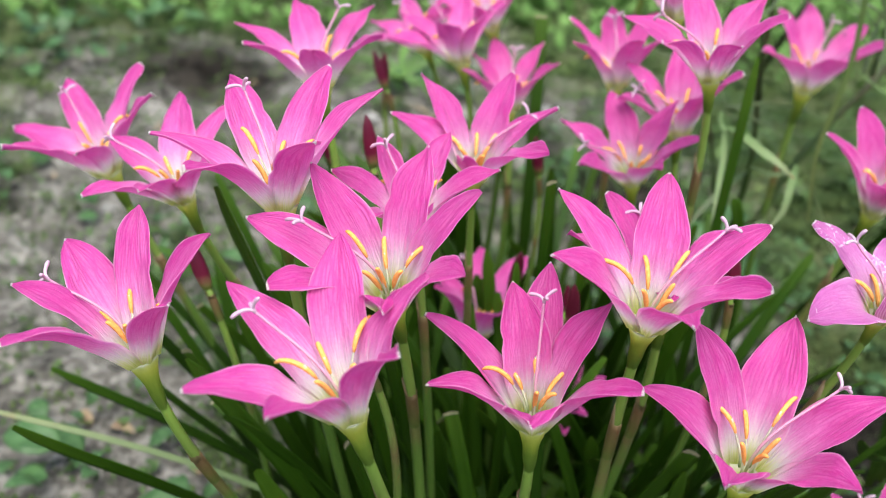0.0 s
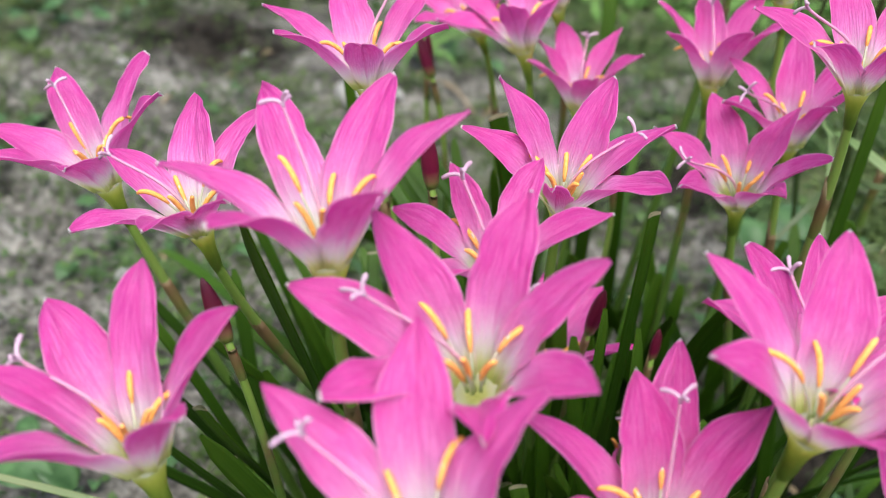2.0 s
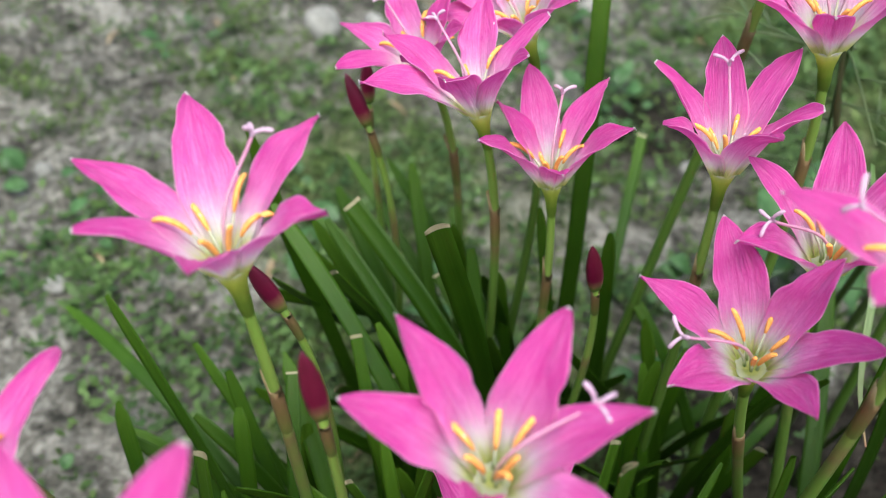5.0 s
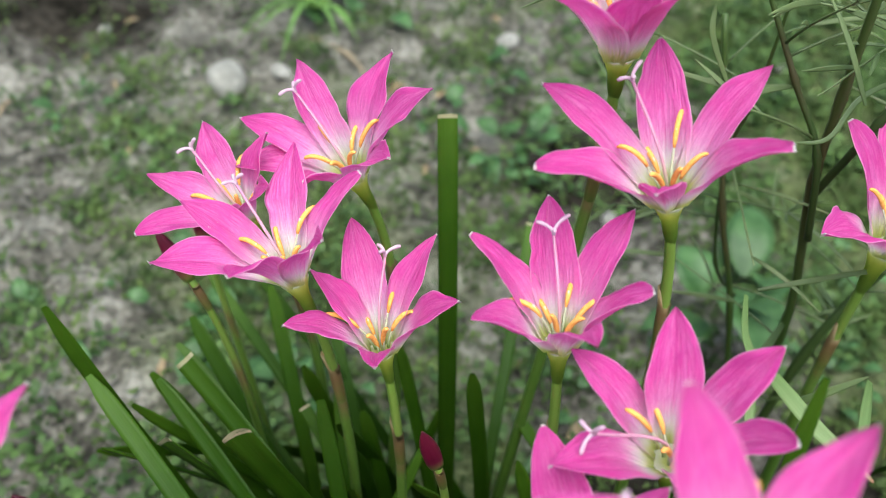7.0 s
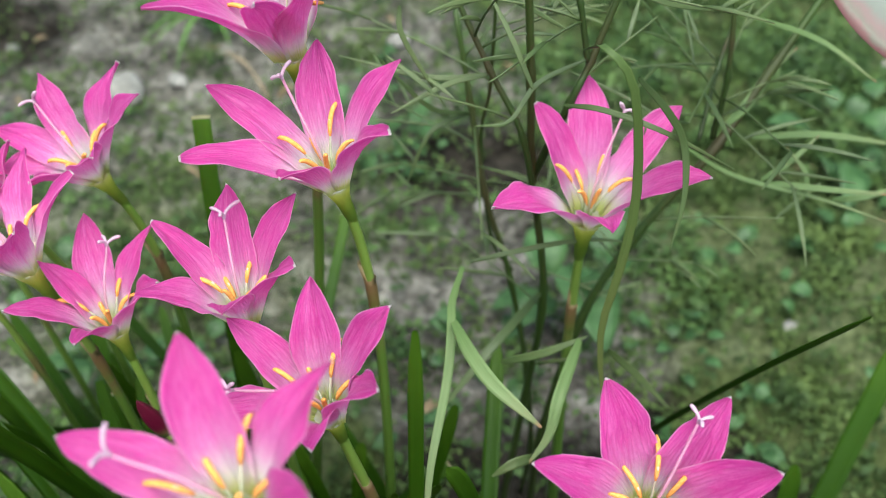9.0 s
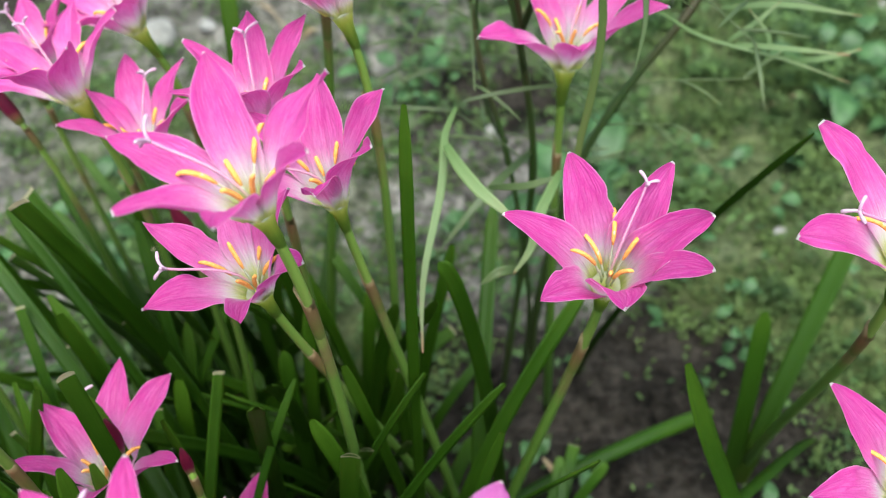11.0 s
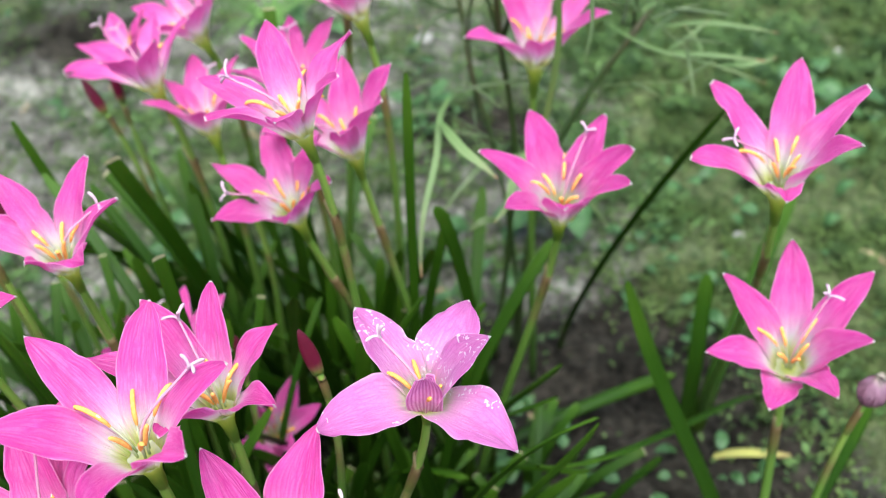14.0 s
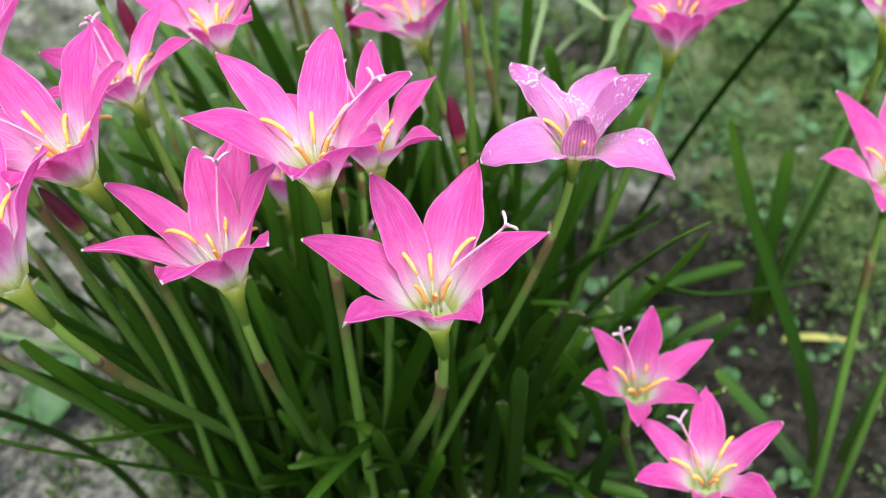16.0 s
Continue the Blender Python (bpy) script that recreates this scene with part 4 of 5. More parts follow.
def moss_share(x, y):
    s = 0.5 + 0.55 * noise.noise((x * 2.6, y * 2.6, 9.2)) + 0.2 * noise.noise((x * 8, y * 8, 2.2))
    bare = math.exp(-((x + 0.38) ** 2 / 0.05 + (y - 0.62) ** 2 / 0.06)) + 0.8 * math.exp(-((x - 0.02) ** 2 / 0.05 + (y - 0.55) ** 2 / 0.03)) + 1.2 * math.exp(-((x - 0.21) ** 2 / 0.03 + (y - 0.06) ** 2 / 0.02)) + 1.3 * math.exp(-((x + 0.28) ** 2 / 0.03 + (y + 0.01) ** 2 / 0.04)) + 0.55 * math.exp(-((x + 0.27) ** 2 / 0.03 + (y - 0.22) ** 2 / 0.03))
    lush = math.exp(-((x - 0.45) ** 2 / 0.08 + (y - 0.4) ** 2 / 0.12)) + 1.2 / (1 + math.exp(-(y - 1.15 + 0.25 * x) * 14)) + 0.35 * math.exp(-((x + 0.15) ** 2 / 0.02 + (y - 0.25) ** 2 / 0.03))
    return max(0.0, min(1.0, s + 0.08 - 0.5 * bare + 0.6 * lush))


def ground_axis(lo, hi, step, far):
    near = list(np.arange(lo, hi + step * 0.5, step))
    out, d = [], step
    p = hi
    while p < far:
        d *= 1.35
        p += d
        out.append(p)
    back, d, p = [], step, lo
    while p > -far:
        d *= 1.35
        p -= d
        back.append(p)
    return back[::-1] + near + out


gx, gy = ground_axis(-0.9, 1.0, 0.009, 400), ground_axis(-0.45, 1.5, 0.009, 400)
gv = [(x, y, ground_height(x, y) if abs(x) < 3 and abs(y) < 4 else -0.008) for y in gy for x in gx]
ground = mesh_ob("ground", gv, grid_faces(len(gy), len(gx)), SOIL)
tagged(ground, "bare grey-brown garden soil with patches of green moss", "ground", kind="structure")
attr = ground.data.attributes.new("moss", "FLOAT", "POINT")
attr.data.foreach_set("value", [moss_share(x, y) if abs(x) < 1.6 and abs(y) < 2.2 else 0.72 for y in gy for x in gx])
# dark earth patches; those at the clump and behind the herb include painted shade
attr = ground.data.attributes.new("humus_shade", "FLOAT", "POINT")
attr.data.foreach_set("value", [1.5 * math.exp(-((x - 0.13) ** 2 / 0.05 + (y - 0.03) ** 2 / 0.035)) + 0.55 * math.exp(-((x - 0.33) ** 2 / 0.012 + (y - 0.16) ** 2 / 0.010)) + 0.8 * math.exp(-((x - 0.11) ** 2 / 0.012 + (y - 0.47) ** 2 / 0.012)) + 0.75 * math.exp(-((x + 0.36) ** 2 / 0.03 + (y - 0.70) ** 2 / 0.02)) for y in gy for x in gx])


# ---- stones ----
def stone(place, size, seed, label="small grey garden stone on the soil"):
    rng = random.Random(seed)
    bm = bmesh.new()
    bmesh.ops.create_icosphere(bm, subdivisions=3, radius=0.5)
    off = rng.uniform(0, 50)
    for v in bm.verts:
        k = 1 + 0.28 * noise.noise(v.co * 2.2 + Vector((off, 0, 0))) + 0.08 * noise.noise(v.co * 7 + Vector((0, off, 0)))
        v.co = Vector((v.co.x * k * size, v.co.y * k * size * 0.85, v.co.z * k * size * 0.7))
    me = bpy.data.meshes.new("stone")
    bm.to_mesh(me)
    bm.free()
    me.polygons.foreach_set("use_smooth", [True] * len(me.polygons))
    me.materials.append(STONE)
    ob = new("stone", me)
    x, y = place
    ob.matrix_basis = pose(x, y, ground_height(x, y) + size * 0.2, 0, 0, rng.uniform(0, 360))
    return tagged(ob, label, "stone", "stones on the soil")


stone((-0.197, 0.585), 0.040, 1, "rounded pale grey stone on bare soil")
stone((-0.150, 0.595), 0.020, 2)
stone((-0.247, 0.497), 0.017, 3, "small whitish pebble on the soil")
stone((0.055, 0.650), 0.022, 4, "small whitish pebble on the soil")
srng = random.Random(5)
for sx, sy in ((-0.44, 0.60), (-0.32, 0.66), (-0.28, 0.50), (-0.38, 0.36), (0.30, 0.60), (0.12, 0.42), (-0.05, 0.36), (0.33, 0.28), (-0.33, 0.24), (-0.24, 0.02), (0.52, 0.60)):
    stone((sx, sy), srng.uniform(0.007, 0.016), round(sx * 1000))


# ---- weeds on the soil ----
def leaflet_mesh(name, length, width, material, cup=0.2):
    """An ovate leaf lying along +x from the origin."""
    n, cols = 8, 5
    s = np.linspace(0, 1, n)
    path = np.stack([s * length, 0 * s, 0.18 * length * np.sin(np.pi * s * 0.9)], 1)
    shape = np.clip(np.sin(np.pi * np.clip(s * 0.97 + 0.015, 0, 1) ** 0.8), 0.04, 1) ** 0.75
    v, f, uv = strip(path, [np.array((0, 1.0, 0))] * n, [np.array((0, 0, 1.0))] * n, width * 0.5 * shape, cols, np.full(n, cup), 0.0006)
    me = bpy.data.meshes.new(name)
    me.from_pydata([tuple(q) for q in v], [], f)
    me.polygons.foreach_set("use_smooth", [True] * len(me.polygons))
    me.materials.append(material)
    return me


LEAFLETS = [leaflet_mesh("weed_leaf", 0.019, 0.015, WEED), leaflet_mesh("weed_leaf", 0.024, 0.014, WEED), leaflet_mesh("weed_leaf", 0.014, 0.012, WEED, 0.35)]


def weed(place, count, spread, seed, scale=1.0):
    rng = random.Random(seed)
    x, y = place
    plant = empty_thing("weed", (x, y, ground_height(x, y)), "low green weed with small rounded leaves on the soil", "weed", "weeds on the soil")
    for i in range(count):
        a, d = rng.uniform(0, 6.283), spread * math.sqrt(rng.random())
        lx, ly = x + d * math.cos(a), y + d * math.sin(a)
        ob = new("leaf", LEAFLETS[rng.randrange(3)])
        ob.parent = plant
        ob.matrix_parent_inverse = plant.matrix_basis.inverted()
        k = scale * rng.uniform(0.6, 1.25)
        h = ground_height(lx, ly) + rng.uniform(0.003, 0.022) * scale
        ob.matrix_basis = pose(lx, ly, h, rng.uniform(-25, 25), rng.uniform(-35, 15), math.degrees(a) + rng.uniform(-60, 60)) @ Matrix.Scale(k, 4)
    return plant


weed((0.035, 0.5), 16, 0.045, 500, 1)
weed((0.085, 0.47), 10, 0.03, 501, 0.9)
weed((-0.02, 0.55), 8, 0.03, 502, 0.8)
weed((0.436, 0.481), 12, 0.05, 503, 1.7)
weed((0.5, 0.44), 8, 0.05, 504, 1.5)
weed((0.246, 0.172), 8, 0.03, 505, 0.8)
weed((0.275, 0.195), 7, 0.025, 506, 0.8)
weed((0.24, 0.262), 12, 0.03, 507, 0.7)
weed((0.168, 0.3), 5, 0.02, 508, 2.4)
weed((0.19, 0.34), 5, 0.03, 509, 2)
weed((-0.145, 0.287), 12, 0.05, 510, 1.2)
weed((-0.1, 0.25), 10, 0.04, 511, 1)
weed((-0.29, 0.273), 6, 0.05, 512, 0.8)
weed((-0.19, 0.33), 8, 0.05, 513, 0.9)
weed((-0.53, 0.72), 16, 0.07, 514, 1.5)
weed((-0.6, 0.66), 14, 0.07, 515, 1.5)
weed((-0.47, 0.8), 14, 0.07, 516, 1.4)
weed((-0.5, 0.4), 10, 0.05, 517, 1.4)
weed((0.082, -0.035), 10, 0.03, 518, 0.9)
weed((0.115, -0.005), 9, 0.03, 519, 0.9)
weed((0.15, 0.02), 6, 0.03, 520, 0.8)
weed((-0.25, -0.02), 8, 0.05, 521, 0.8)
weed((-0.18, -0.05), 7, 0.04, 522, 0.8)
weed((-0.3, 0.06), 9, 0.05, 523, 0.8)
weed((-0.09, 0.68), 10, 0.04, 524, 1.1)
weed((0.02, 0.6), 8, 0.04, 525, 0.9)
weed((-0.36, 0.3), 9, 0.05, 526, 1)
weed((0.3, 0.36), 9, 0.05, 527, 0.8)
weed((0.36, 0.28), 9, 0.05, 528, 0.8)
weed((0.12, 0.26), 8, 0.04, 529, 0.9)
weed((0.4, 0.36), 9, 0.05, 530, 0.8)
weed((0.05, 0.24), 8, 0.04, 531, 0.8)
weed((-0.3, 0.52), 6, 0.05, 532, 0.8)
weed((0.2, -0.1), 9, 0.04, 533, 0.7)
weed((0.1, -0.065), 9, 0.04, 534, 0.7)
weed((0.145, -0.045), 7, 0.04, 535, 0.6)
weed((0.165, -0.09), 8, 0.04, 536, 0.7)
weed((0.205, -0.02), 6, 0.045, 537, 0.6)
weed((0.24, 0.04), 12, 0.045, 538, 0.6)
weed((0.12, 0.05), 12, 0.04, 539, 0.7)
weed((-0.235, -0.075), 7, 0.045, 540, 1.9)
weed((-0.285, 0.0), 6, 0.05, 541, 1.7)
weed((0.095, -0.125), 9, 0.035, 542, 1.3)


def grass_tuft(place, count, reach, seed):
    rng = random.Random(seed)
    x, y = place
    z = ground_height(x, y)
    tuft = empty_thing("grass_tuft", (x, y, z), "spreading tuft of broad green grass blades on bare soil", "grass", "grass tufts")
    for i in range(count):
        a, ln = rng.uniform(0, 6.283), reach * rng.uniform(0.6, 1.1)
        end = (x + math.cos(a) * ln, y + math.sin(a) * ln, z + rng.uniform(0.005, 0.35) * ln)
        path = bezier((x, y, z - 0.002), (x + math.cos(a) * ln * 0.2, y + math.sin(a) * ln * 0.2, z + 0.4 * ln), (x + math.cos(a) * ln * 0.6, y + math.sin(a) * ln * 0.6, z + 0.45 * ln), end, 12)
        side = np.array((-math.sin(a), math.cos(a), 0.0))
        s = np.linspace(0, 1, 12)
        v, f, uv = strip(path, [side] * 12, [np.array((0, 0, 1.0))] * 12, 0.0035 * np.clip(1 - s ** 2.5, 0.05, 1), 3, np.full(12, 0.4), 0.0006)
        mesh_ob("grass_blade", v, f, GRASS, tuft, uv)


grass_tuft((-0.125, 0.690), 16, 0.10, 3)
grass_tuft((-0.06, 0.76), 10, 0.08, 4)
grass_tuft((-0.62, 0.86), 14, 0.10, 5)


# ---- moss and lawn, too fine to count ----
def leaf_carpet(name, count, box, size, material, label, chance, lift, seed, upright):
    rng = random.Random(seed)
    verts, faces = [], []
    while len(faces) < count * 2:
        x, y = rng.uniform(box[0], box[1]), rng.uniform(box[2], box[3])
        if rng.random() > chance(x, y):
            continue
        z = ground_height(x, y) + rng.uniform(0, lift)
        a, k = rng.uniform(0, 6.283), size * rng.uniform(0.5, 1.4)
        tilt = rng.uniform(*upright)
        c, s = math.cos(a), math.sin(a)
        w = k * 0.30
        h = math.sin(tilt)
        d = math.cos(tilt)
        n = len(verts)
        verts += [(x, y, z - 0.001), (x + c * d * k * 0.5 - s * w, y + s * d * k * 0.5 + c * w, z + h * k * 0.5), (x + c * d * k * 0.5 + s * w, y + s * d * k * 0.5 - c * w, z + h * k * 0.5),
                  (x + c * d * k, y + s * d * k, z + h * k * 0.8)]
        faces += [(n, n + 2, n + 1), (n + 1, n + 2, n + 3)]
    ob = mesh_ob(name, verts, faces, material, smooth=False)
    return tagged(ob, label, name.replace("_", " "), kind="stuff")


moss_chance = lambda x, y: max(0.02, moss_share(x, y) * (0.12 + 1.5 * max(0, 0.25 + noise.noise((x * 17, y * 17, 3.0)) + 0.6 * noise.noise((x * 45, y * 45, 5.0))))) ** 1.3
moss_edge = lambda x, y: max(0.0, min(1.0, 3.2 - 3.2 * math.hypot(x / 0.95, (y - 0.42) / 0.85) + 0.9 * noise.noise((x * 4, y * 4, 6.0))))
leaf_carpet("moss", 150000, (-1.0, 1.0, -0.45, 1.3), 0.0058, MOSS, "low green moss and tiny weeds over the soil", lambda x, y: moss_chance(x, y) * moss_edge(x, y), 0.010, 21, (0.1, 1.3))
lush_chance = lambda x, y: max(0.0, min(1.0, 1.6 * noise.noise((x * 9, y * 9, 4.4)) + 0.9 * noise.noise((x * 30, y * 30, 2.0)) + 0.15)) * max(math.exp(-((x - 0.40) ** 2 / 0.05 + (y - 0.48) ** 2 / 0.05)), 0.35 * math.exp(-((x + 0.2) ** 2 / 0.05 + (y - 0.3) ** 2 / 0.04)))
leaf_carpet("ground_weeds", 13000, (-0.5, 1.0, -0.1, 1.1), 0.0085, SPRIG, "mat of small bright green weed leaves on the soil", lush_chance, 0.016, 23, (-0.1, 0.9))
leaf_carpet("lawn", 30000, (-2.2, 2.2, 0.80, 2.9), 0.026, GRASS, "short green lawn behind the flower bed", lambda x, y: max(0.0, min(1.0, (y - 0.80 + 0.12 * noise.noise((x * 5, y * 5, 0))) * 4)) * max(0.0, min(1.0, 2.6 - 2.2 * math.hypot(x / 1.9, (y - 1.2) / 1.5) + 0.9 * noise.noise((x * 2.5, y * 2.5, 3.0)))), 0.006, 22, (0.4, 1.4))


def litter(count, box, seed):
    rng = random.Random(seed)
    shapes = [leaflet_mesh("dead_leaf", 0.016, 0.007, LITTER, 0.5), leaflet_mesh("dead_leaf", 0.022, 0.004, LITTER, 0.6)]
    for i in range(count):
        x, y = rng.uniform(box[0], box[1]), rng.uniform(box[2], box[3])
        ob = new("dead_leaf", shapes[i % 2])
        ob.matrix_basis = pose(x, y, ground_height(x, y) + 0.002, rng.uniform(-10, 10), rng.uniform(-10, 10), rng.uniform(0, 360)) @ Matrix.Scale(rng.uniform(0.6, 1.3), 4)
        tagged(ob, "small dry brown leaf scrap lying on the soil", "dead leaf", "leaf litter")


litter(40, (-0.5, 0.5, -0.12, 0.75), 31)


# ---- a fallen yellow leaf on the soil ----
lying = bezier((0.255, 0.048, ground_height(0.255, 0.048) + 0.004), (0.27, 0.050, ground_height(0.27, 0.05) + 0.008), (0.29, 0.052, ground_height(0.29, 0.052) + 0.008), (0.308, 0.049, ground_height(0.308, 0.049) + 0.004), 14)
v, f, uv = strip(lying, [np.array((0.05, 1.0, 0.0))] * 14, [np.array((0, 0, 1.0))] * 14, 0.0034 * np.clip(np.sin(np.pi * np.linspace(0.12, 0.95, 14)), 0.1, 1) ** 0.5, 5, np.full(14, 0.3), 0.0008)
fallen = mesh_ob("fallen_leaf", v, f, length_material("yellow_leaf_skin", [(0.0, (0.34, 0.30, 0.08)), (0.5, (0.42, 0.38, 0.10)), (1.0, (0.30, 0.22, 0.08))], 8, 0.6, 0.1), None, uv)
tagged(fallen, "yellowed strap leaf lying on the dark soil", "leaf")


# ---- a dry twig on the soil ----
tw = spline([(-0.129, 0.653, ground_height(-0.129, 0.653) + 0.004), (-0.089, 0.610, ground_height(-0.097, 0.610) + 0.008), (-0.064, 0.567, ground_height(-0.064, 0.567) + 0.004)], 18)
v, f, uv = sweep(tw, 0.0022 * (1 + 0.25 * np.sin(np.linspace(0, 17, 18))) * np.linspace(1.1, 0.7, 18), 7)
twig = mesh_ob("twig", v, f, plain_material("twig_bark", (0.16, 0.12, 0.075), (0.30, 0.24, 0.16), 180, 0.85, 0.15, 0.0, 0.2, 0.0006), None, uv)
tagged(twig, "dry light brown twig lying on the soil", "twig")



# ---- the branching herb beside the lilies ----
def herb_stem(plant, points, thick):
    path = spline(points, 26)
    r = np.linspace(thick * 0.46, thick * 0.33, 26)
    for i in range(1, len(points) - 1):
        r[round(i * 25 / (len(points) - 1))] *= 1.35
    v, f, uv = sweep(path, r, 8)
    return mesh_ob("stem", v, f, HERBSTEM, plant, uv)


def blade_mesh(path, width, cup=0.25, twist=0.0, swell=0.0):
    n = len(path)
    t, u, w = frames_along(path)
    side, up = [], []
    for i in range(n):
        sd = np.cross(t[i], np.array([0.05, -0.75, 0.65]))
        sd = unit(sd) if np.linalg.norm(sd) > 0.15 else u[i]
        a = twist * i / n
        nn = np.cross(sd, t[i])
        side.append(math.cos(a) * sd + math.sin(a) * nn)
        up.append(math.cos(a) * nn - math.sin(a) * sd)
    s = np.linspace(0, 1, n)
    shape = np.clip(np.sin(np.pi * np.clip(0.06 + 0.94 * s, 0, 1) ** 0.8), 0.05, 1) ** 0.6 * (1 + swell * (s - 0.5))
    return strip(path, side, up, width * 0.5 * shape, 5, np.full(n, cup), 0.0007)


def herb_blade(plant, points, width, label="", swell=0.0):
    path = spline(points, 22)
    v, f, uv = blade_mesh(path, width, 0.3, 0.0 if label else random.Random(round(points[0][0] * 1e4)).uniform(-0.4, 0.4), swell)
    return mesh_ob("leaf_blade", v, f, BLADE if "grass" in label else DRYLEAF if label else HERBLEAF, plant, uv, label)


def herb_leaf(plant, origin, heading, length, rng):
    """A divided leaf: thin stalk with a few linear lobes, one mesh."""
    origin, heading = np.array(origin, float), unit(heading)
    end = origin + heading * length + np.array([0, 0, -0.15 * length * rng.random()])
    path = bezier(origin, origin + heading * length * 0.35 + np.array([0, 0, length * 0.05]), end - heading * length * 0.2, end, 12)
    v, f, uv = sweep(path, np.linspace(0.0006, 0.00035, 12), 5)
    verts, faces, uvs = list(v), list(f), list(uv)
    side = unit(np.cross(heading, np.array([0, 0, 1.0])))
    for k in range(rng.randint(2, 4)):
        i = rng.randint(3, 11)
        sg = rng.choice((-1, 1))
        d = unit(heading * rng.uniform(0.5, 1) + side * sg * rng.uniform(0.3, 0.9) + np.array([0, 0, rng.uniform(-0.2, 0.35)]))
        ln = length * rng.uniform(0.35, 0.75)
        b = bezier(path[i], path[i] + d * ln * 0.35 + np.array([0, 0, 0.05 * ln]), path[i] + d * ln * 0.7, path[i] + d * ln + np.array([0, 0, -0.12 * ln * rng.random()]), 9)
        v, f, uv = blade_mesh(b, rng.uniform(0.0013, 0.0022), 0.3, rng.uniform(-0.8, 0.8))
        o = len(verts)
        verts += list(v)
        uvs += list(uv)
        faces += [tuple(q + o for q in face) for face in f]
    return mesh_ob("leaf", verts, faces, HERBLEAF, plant, uvs)


herb = empty_thing("narrow_leaved_herb", (0.12, 0.16, 0.0), "green branching garden herb with thin stems and narrow leaves", "plant")
herb_stem(herb, [(0.112, 0.148, -0.006), (0.116, 0.150, 0.036), (0.123, 0.155, 0.102), (0.127, 0.150, 0.190), (0.119, 0.158, 0.260), (0.117, 0.159, 0.302), (0.113, 0.155, 0.356)], 0.0047)
herb_stem(herb, [(0.121, 0.150, 0.242), (0.114, 0.155, 0.281), (0.102, 0.165, 0.305), (0.086, 0.180, 0.338)], 0.0032)
herb_stem(herb, [(0.129, 0.148, -0.006), (0.133, 0.150, 0.076), (0.149, 0.160, 0.160), (0.173, 0.170, 0.208), (0.202, 0.180, 0.246), (0.227, 0.200, 0.273), (0.254, 0.220, 0.307)], 0.0052)
herb_stem(herb, [(0.125, 0.158, -0.006), (0.129, 0.160, 0.049), (0.124, 0.170, 0.112), (0.114, 0.180, 0.174), (0.103, 0.190, 0.215), (0.097, 0.205, 0.257), (0.091, 0.220, 0.298)], 0.0037)
herb_stem(herb, [(0.120, 0.158, 0.257), (0.132, 0.155, 0.297), (0.139, 0.160, 0.311), (0.151, 0.170, 0.341)], 0.0037)
herb_stem(herb, [(0.203, 0.185, 0.250), (0.205, 0.190, 0.281), (0.204, 0.200, 0.316)], 0.0032)
herb_stem(herb, [(0.138, 0.160, 0.312), (0.134, 0.165, 0.335), (0.131, 0.170, 0.346)], 0.0030)
herb_stem(herb, [(0.195, 0.180, 0.253), (0.204, 0.200, 0.277), (0.214, 0.220, 0.286)], 0.0025)
herb_stem(herb, [(0.116, 0.180, 0.174), (0.106, 0.190, 0.188), (0.101, 0.200, 0.241), (0.105, 0.200, 0.273), (0.107, 0.200, 0.330)], 0.0022)
herb_blade(herb, [(0.185, 0.170, 0.259), (0.209, 0.165, 0.245), (0.247, 0.160, 0.234), (0.282, 0.155, 0.221)], 0.002, label="pale narrow herb leaf")
herb_blade(herb, [(0.225, 0.165, 0.240), (0.246, 0.160, 0.240), (0.280, 0.160, 0.234)], 0.003, label="pale narrow herb leaf")
herb_blade(herb, [(0.253, 0.160, 0.233), (0.270, 0.165, 0.229), (0.290, 0.170, 0.230)], 0.003, label="pale narrow herb leaf")
herb_blade(herb, [(0.223, 0.190, 0.245), (0.254, 0.190, 0.245), (0.295, 0.190, 0.236)], 0.0034, label="pale narrow herb leaf")
herb_blade(herb, [(0.213, 0.200, 0.302), (0.245, 0.200, 0.289), (0.271, 0.190, 0.273)], 0.0024, label="pale narrow herb leaf")
herb_blade(herb, [(0.221, 0.165, 0.242), (0.234, 0.170, 0.248), (0.248, 0.180, 0.253)], 0.003, label="pale narrow herb leaf")
herb_blade(herb, [(0.240, 0.160, 0.234), (0.240, 0.165, 0.244), (0.230, 0.170, 0.256)], 0.0024, label="pale narrow herb leaf")
herb_blade(herb, [(0.068, 0.170, 0.333), (0.069, 0.165, 0.322), (0.084, 0.160, 0.293)], 0.0021)
herb_blade(herb, [(0.101, 0.165, 0.304), (0.085, 0.160, 0.304), (0.063, 0.150, 0.299)], 0.0023)
herb_blade(herb, [(0.101, 0.165, 0.304), (0.078, 0.165, 0.304), (0.044, 0.170, 0.312)], 0.0023)
herb_blade(herb, [(0.096, 0.200, 0.258), (0.078, 0.190, 0.270), (0.056, 0.190, 0.299)], 0.0023)
herb_blade(herb, [(0.138, 0.160, 0.313), (0.118, 0.150, 0.310), (0.107, 0.140, 0.301), (0.094, 0.140, 0.299)], 0.0021)
herb_blade(herb, [(0.152, 0.170, 0.336), (0.172, 0.170, 0.328), (0.204, 0.180, 0.318)], 0.0021)
herb_blade(herb, [(0.115, 0.140, 0.315), (0.107, 0.150, 0.332), (0.099, 0.160, 0.345)], 0.0021)
herb_blade(herb, [(0.125, 0.130, 0.315), (0.137, 0.120, 0.320), (0.157, 0.110, 0.317), (0.188, 0.120, 0.290)], 0.0021)
herb_blade(herb, [(0.096, 0.200, 0.258), (0.078, 0.190, 0.256), (0.066, 0.180, 0.234)], 0.0023)
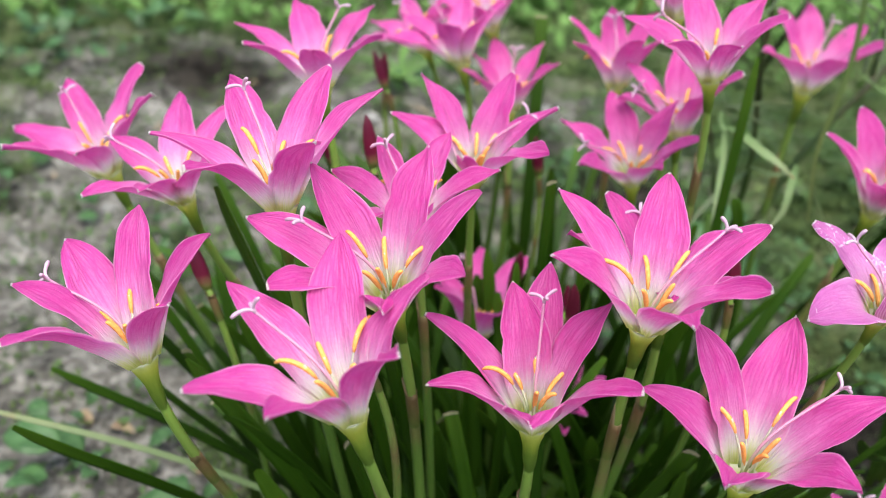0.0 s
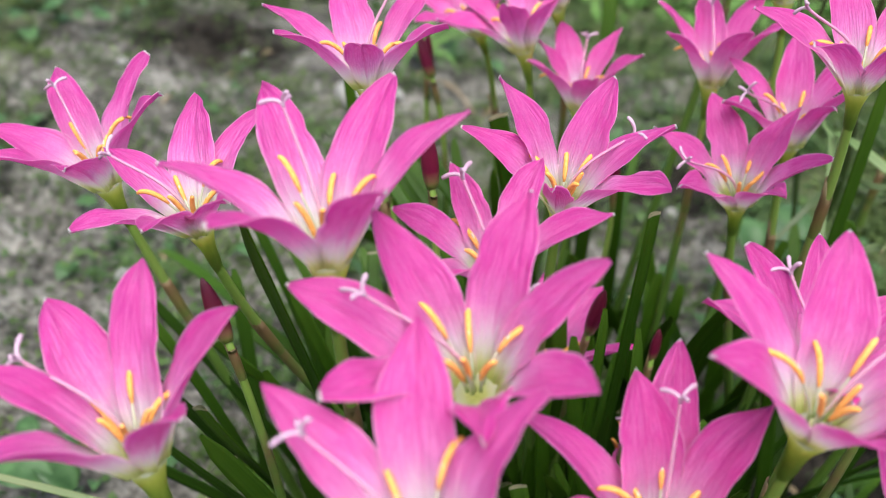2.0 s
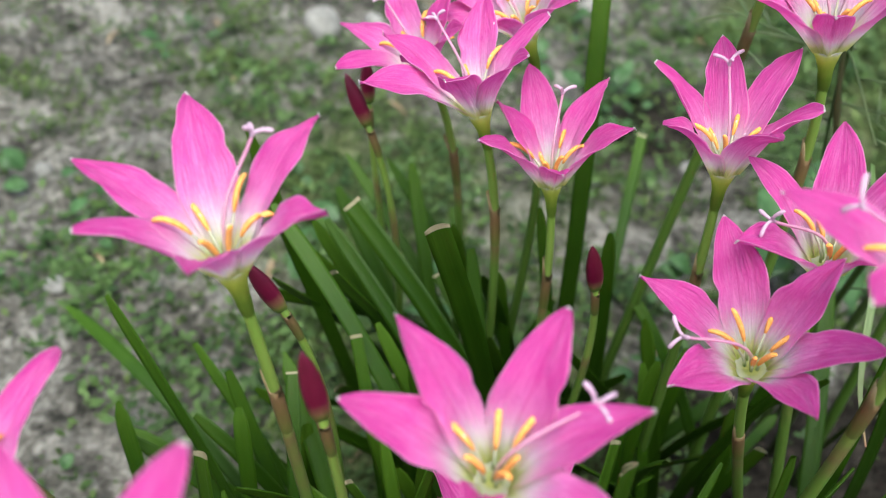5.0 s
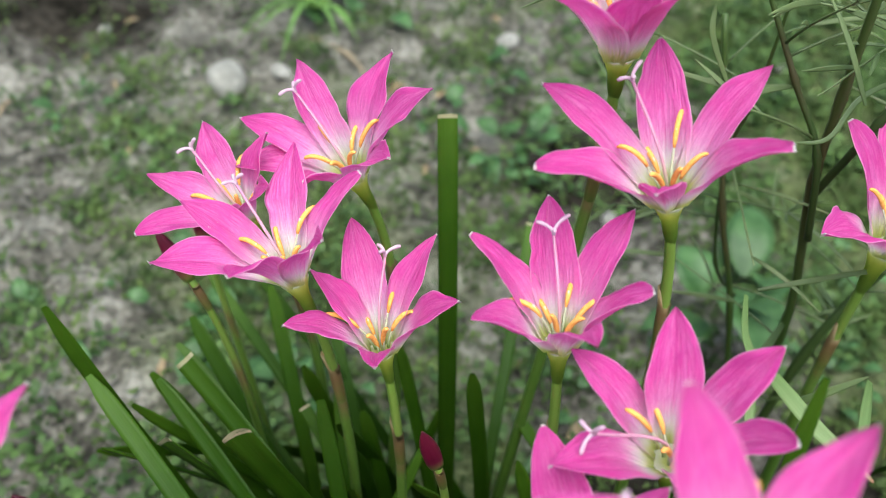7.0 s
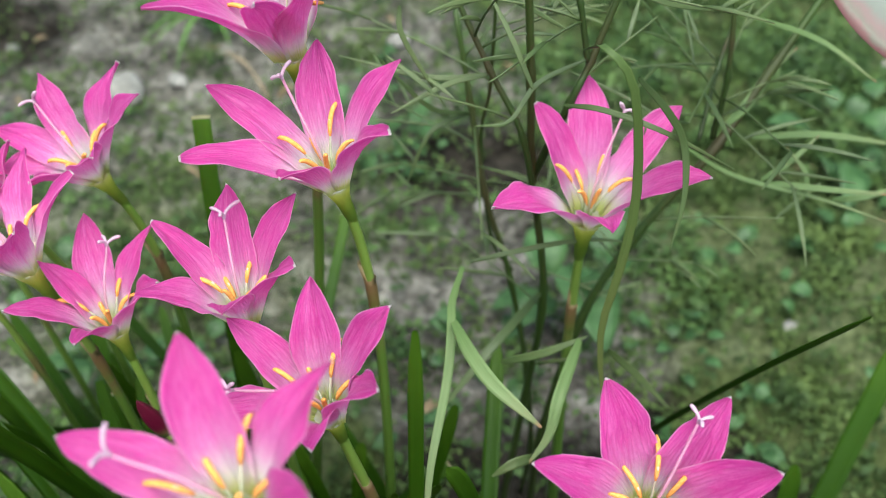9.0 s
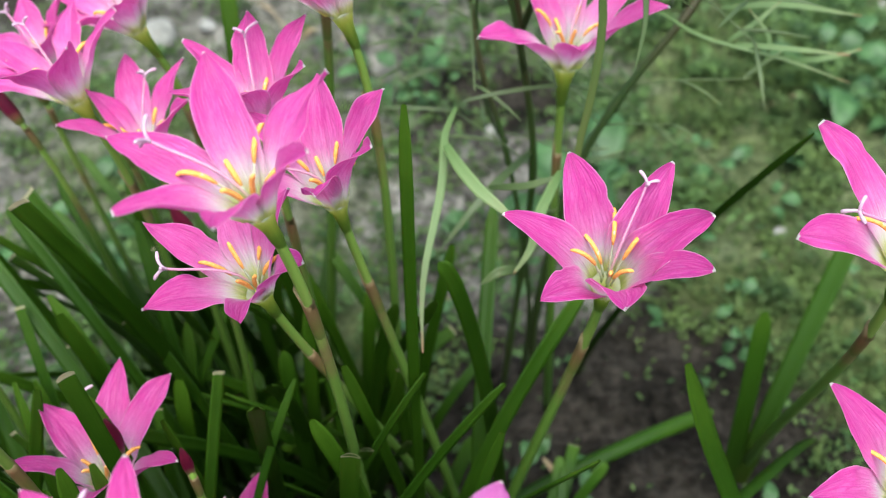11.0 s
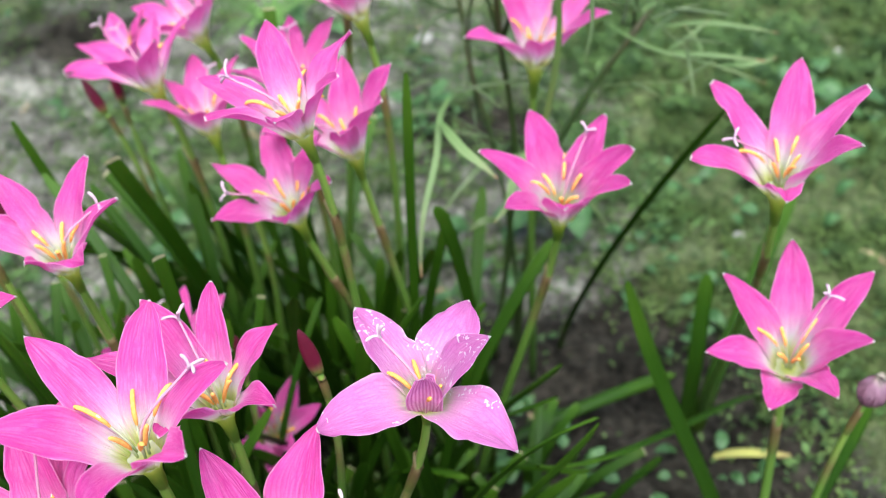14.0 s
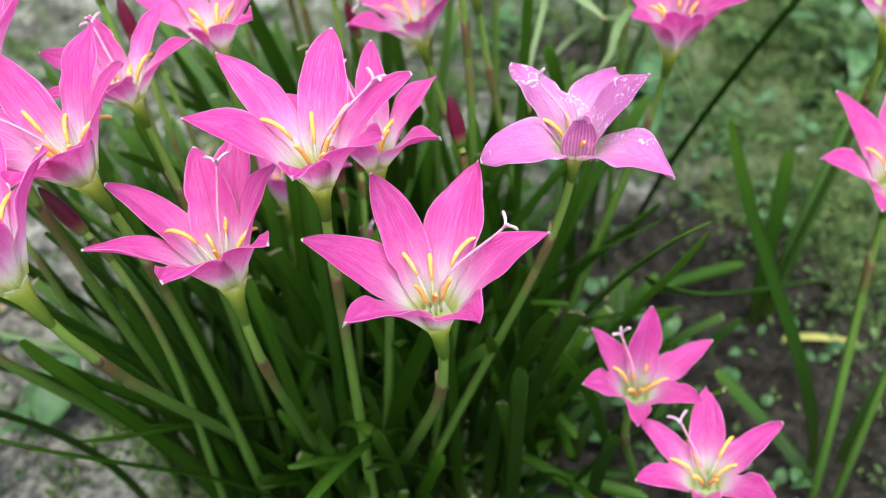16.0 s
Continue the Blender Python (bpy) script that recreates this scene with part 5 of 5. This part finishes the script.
herb_blade(herb, [(0.208, 0.185, 0.258), (0.218, 0.192, 0.264), (0.230, 0.205, 0.271), (0.242, 0.212, 0.277)], 0.0050, label="pale narrow herb leaf")
herb_blade(herb, [(0.132, 0.140, 0.331), (0.131, 0.120, 0.346), (0.133, 0.108, 0.353), (0.142, 0.104, 0.340), (0.147, 0.100, 0.300), (0.144, 0.094, 0.268), (0.139, 0.088, 0.237), (0.143, 0.080, 0.197)], 0.0034, label="drooping green grass blade", swell=1.5)
herb_blade(herb, [(0.145, 0.112, 0.339), (0.156, 0.110, 0.326), (0.163, 0.108, 0.313), (0.164, 0.100, 0.297), (0.160, 0.091, 0.280)], 0.0028)
herb_blade(herb, [(0.091, 0.117, 0.250), (0.111, 0.120, 0.252), (0.137, 0.128, 0.248), (0.160, 0.136, 0.237)], 0.0022)
herb_blade(herb, [(0.088, 0.118, 0.246), (0.083, 0.100, 0.247), (0.082, 0.086, 0.248), (0.080, 0.072, 0.239), (0.076, 0.057, 0.231), (0.072, 0.042, 0.223), (0.070, 0.028, 0.214), (0.070, 0.011, 0.207)], 0.0036, label="long pale drooping leaf")
herb_blade(herb, [(0.083, 0.086, 0.251), (0.088, 0.070, 0.253), (0.095, 0.058, 0.251), (0.103, 0.050, 0.248), (0.111, 0.044, 0.243)], 0.0052, label="pale leaf with a reddish dry tip")
herb_blade(herb, [(0.101, 0.084, 0.228), (0.119, 0.095, 0.218), (0.138, 0.103, 0.217)], 0.0035)
herb_blade(herb, [(0.133, 0.095, 0.225), (0.127, 0.082, 0.225), (0.121, 0.068, 0.224), (0.117, 0.059, 0.214), (0.109, 0.052, 0.206)], 0.005, label="grey green limp leaf")
herb_blade(herb, [(0.112, 0.055, 0.206), (0.103, 0.050, 0.210), (0.095, 0.048, 0.205)], 0.0043)
herb_blade(herb, [(0.147, 0.100, 0.211), (0.164, 0.106, 0.183), (0.183, 0.110, 0.151)], 0.0033)
herb_blade(herb, [(0.126, 0.150, 0.192), (0.101, 0.120, 0.191), (0.077, 0.100, 0.173)], 0.0043)
hrng = random.Random(77)
for stem in [o for o in herb.children if o.name.startswith("stem")]:
    co = [tuple(v.co) for v in stem.data.vertices]
    for k in range(6):
        i = hrng.randint(4, 25)
        q = np.mean(co[i * 8:i * 8 + 8], axis=0)
        ang = hrng.uniform(0, 6.283)
        if q[2] < 0.13 or np.linalg.norm(q + 0.03 * np.array((math.cos(ang), 0.6 * math.sin(ang), 0.2)) - (0.138, 0.120, 0.290)) < 0.056:
            continue
        herb_leaf(herb, q, (math.cos(ang), 0.6 * math.sin(ang), hrng.uniform(-0.2, 0.9)), hrng.uniform(0.030, 0.066), hrng)

# a broad pale leaf with a pink rim that hangs in behind the herb
caladium = empty_thing("variegated_leaf_plant", (0.45, 0.15, 0.0), "broad whitish leaf with a pink rim on a thin stalk", "plant")
path = bezier((0.24, 0.09, 0.351), (0.227, 0.105, 0.361), (0.212, 0.121, 0.371), (0.198, 0.133, 0.382), 16)
v, f, uv = strip(path, [unit((0.73, 0.476, 0.468))] * 16, [unit((-0.02, -0.66, 0.74))] * 16, 0.0175 * np.clip(np.sin(np.pi * np.linspace(0.08, 0.98, 16)), 0.08, 1) ** 0.7, 9, np.full(16, 0.12), 0.0008)
VARIEGATED, vn, vl, vb = mat("variegated_skin")
vuv = vn.new("ShaderNodeUVMap")
vsep = vn.new("ShaderNodeSeparateXYZ")
vl.new(vuv.outputs[0], vsep.inputs[0])
vspot = noise_tex(vn, vl, 140, 3, vn.new("ShaderNodeTexCoord").outputs["Object"])
vedge = math_node(vn, vl, "ADD", math_node(vn, vl, "ABSOLUTE", math_node(vn, vl, "SUBTRACT", vsep.outputs[0], 0.5)), math_node(vn, vl, "MULTIPLY", vspot.outputs[0], 0.26))
vramp = ramp(vn, [(0.20, (0.13, 0.15, 0.12)), (0.36, (0.11, 0.12, 0.095)), (0.46, (0.15, 0.09, 0.08)), (0.54, (0.11, 0.10, 0.07)), (0.60, (0.14, 0.06, 0.055))])
vl.new(vedge, vramp.inputs[0])
vl.new(vramp.outputs[0], vb.inputs["Base Color"])
vb.inputs["Roughness"].default_value = 0.5
mesh_ob("leaf_blade", v, f, VARIEGATED, caladium, uv)
v, f, uv = sweep(bezier((0.45, 0.15, -0.01), (0.47, 0.20, 0.20), (0.38, 0.10, 0.38), (0.24, 0.09, 0.351), 18), np.linspace(0.002, 0.0014, 18), 7)
mesh_ob("leaf_stalk", v, f, HERBSTEM, caladium, uv)
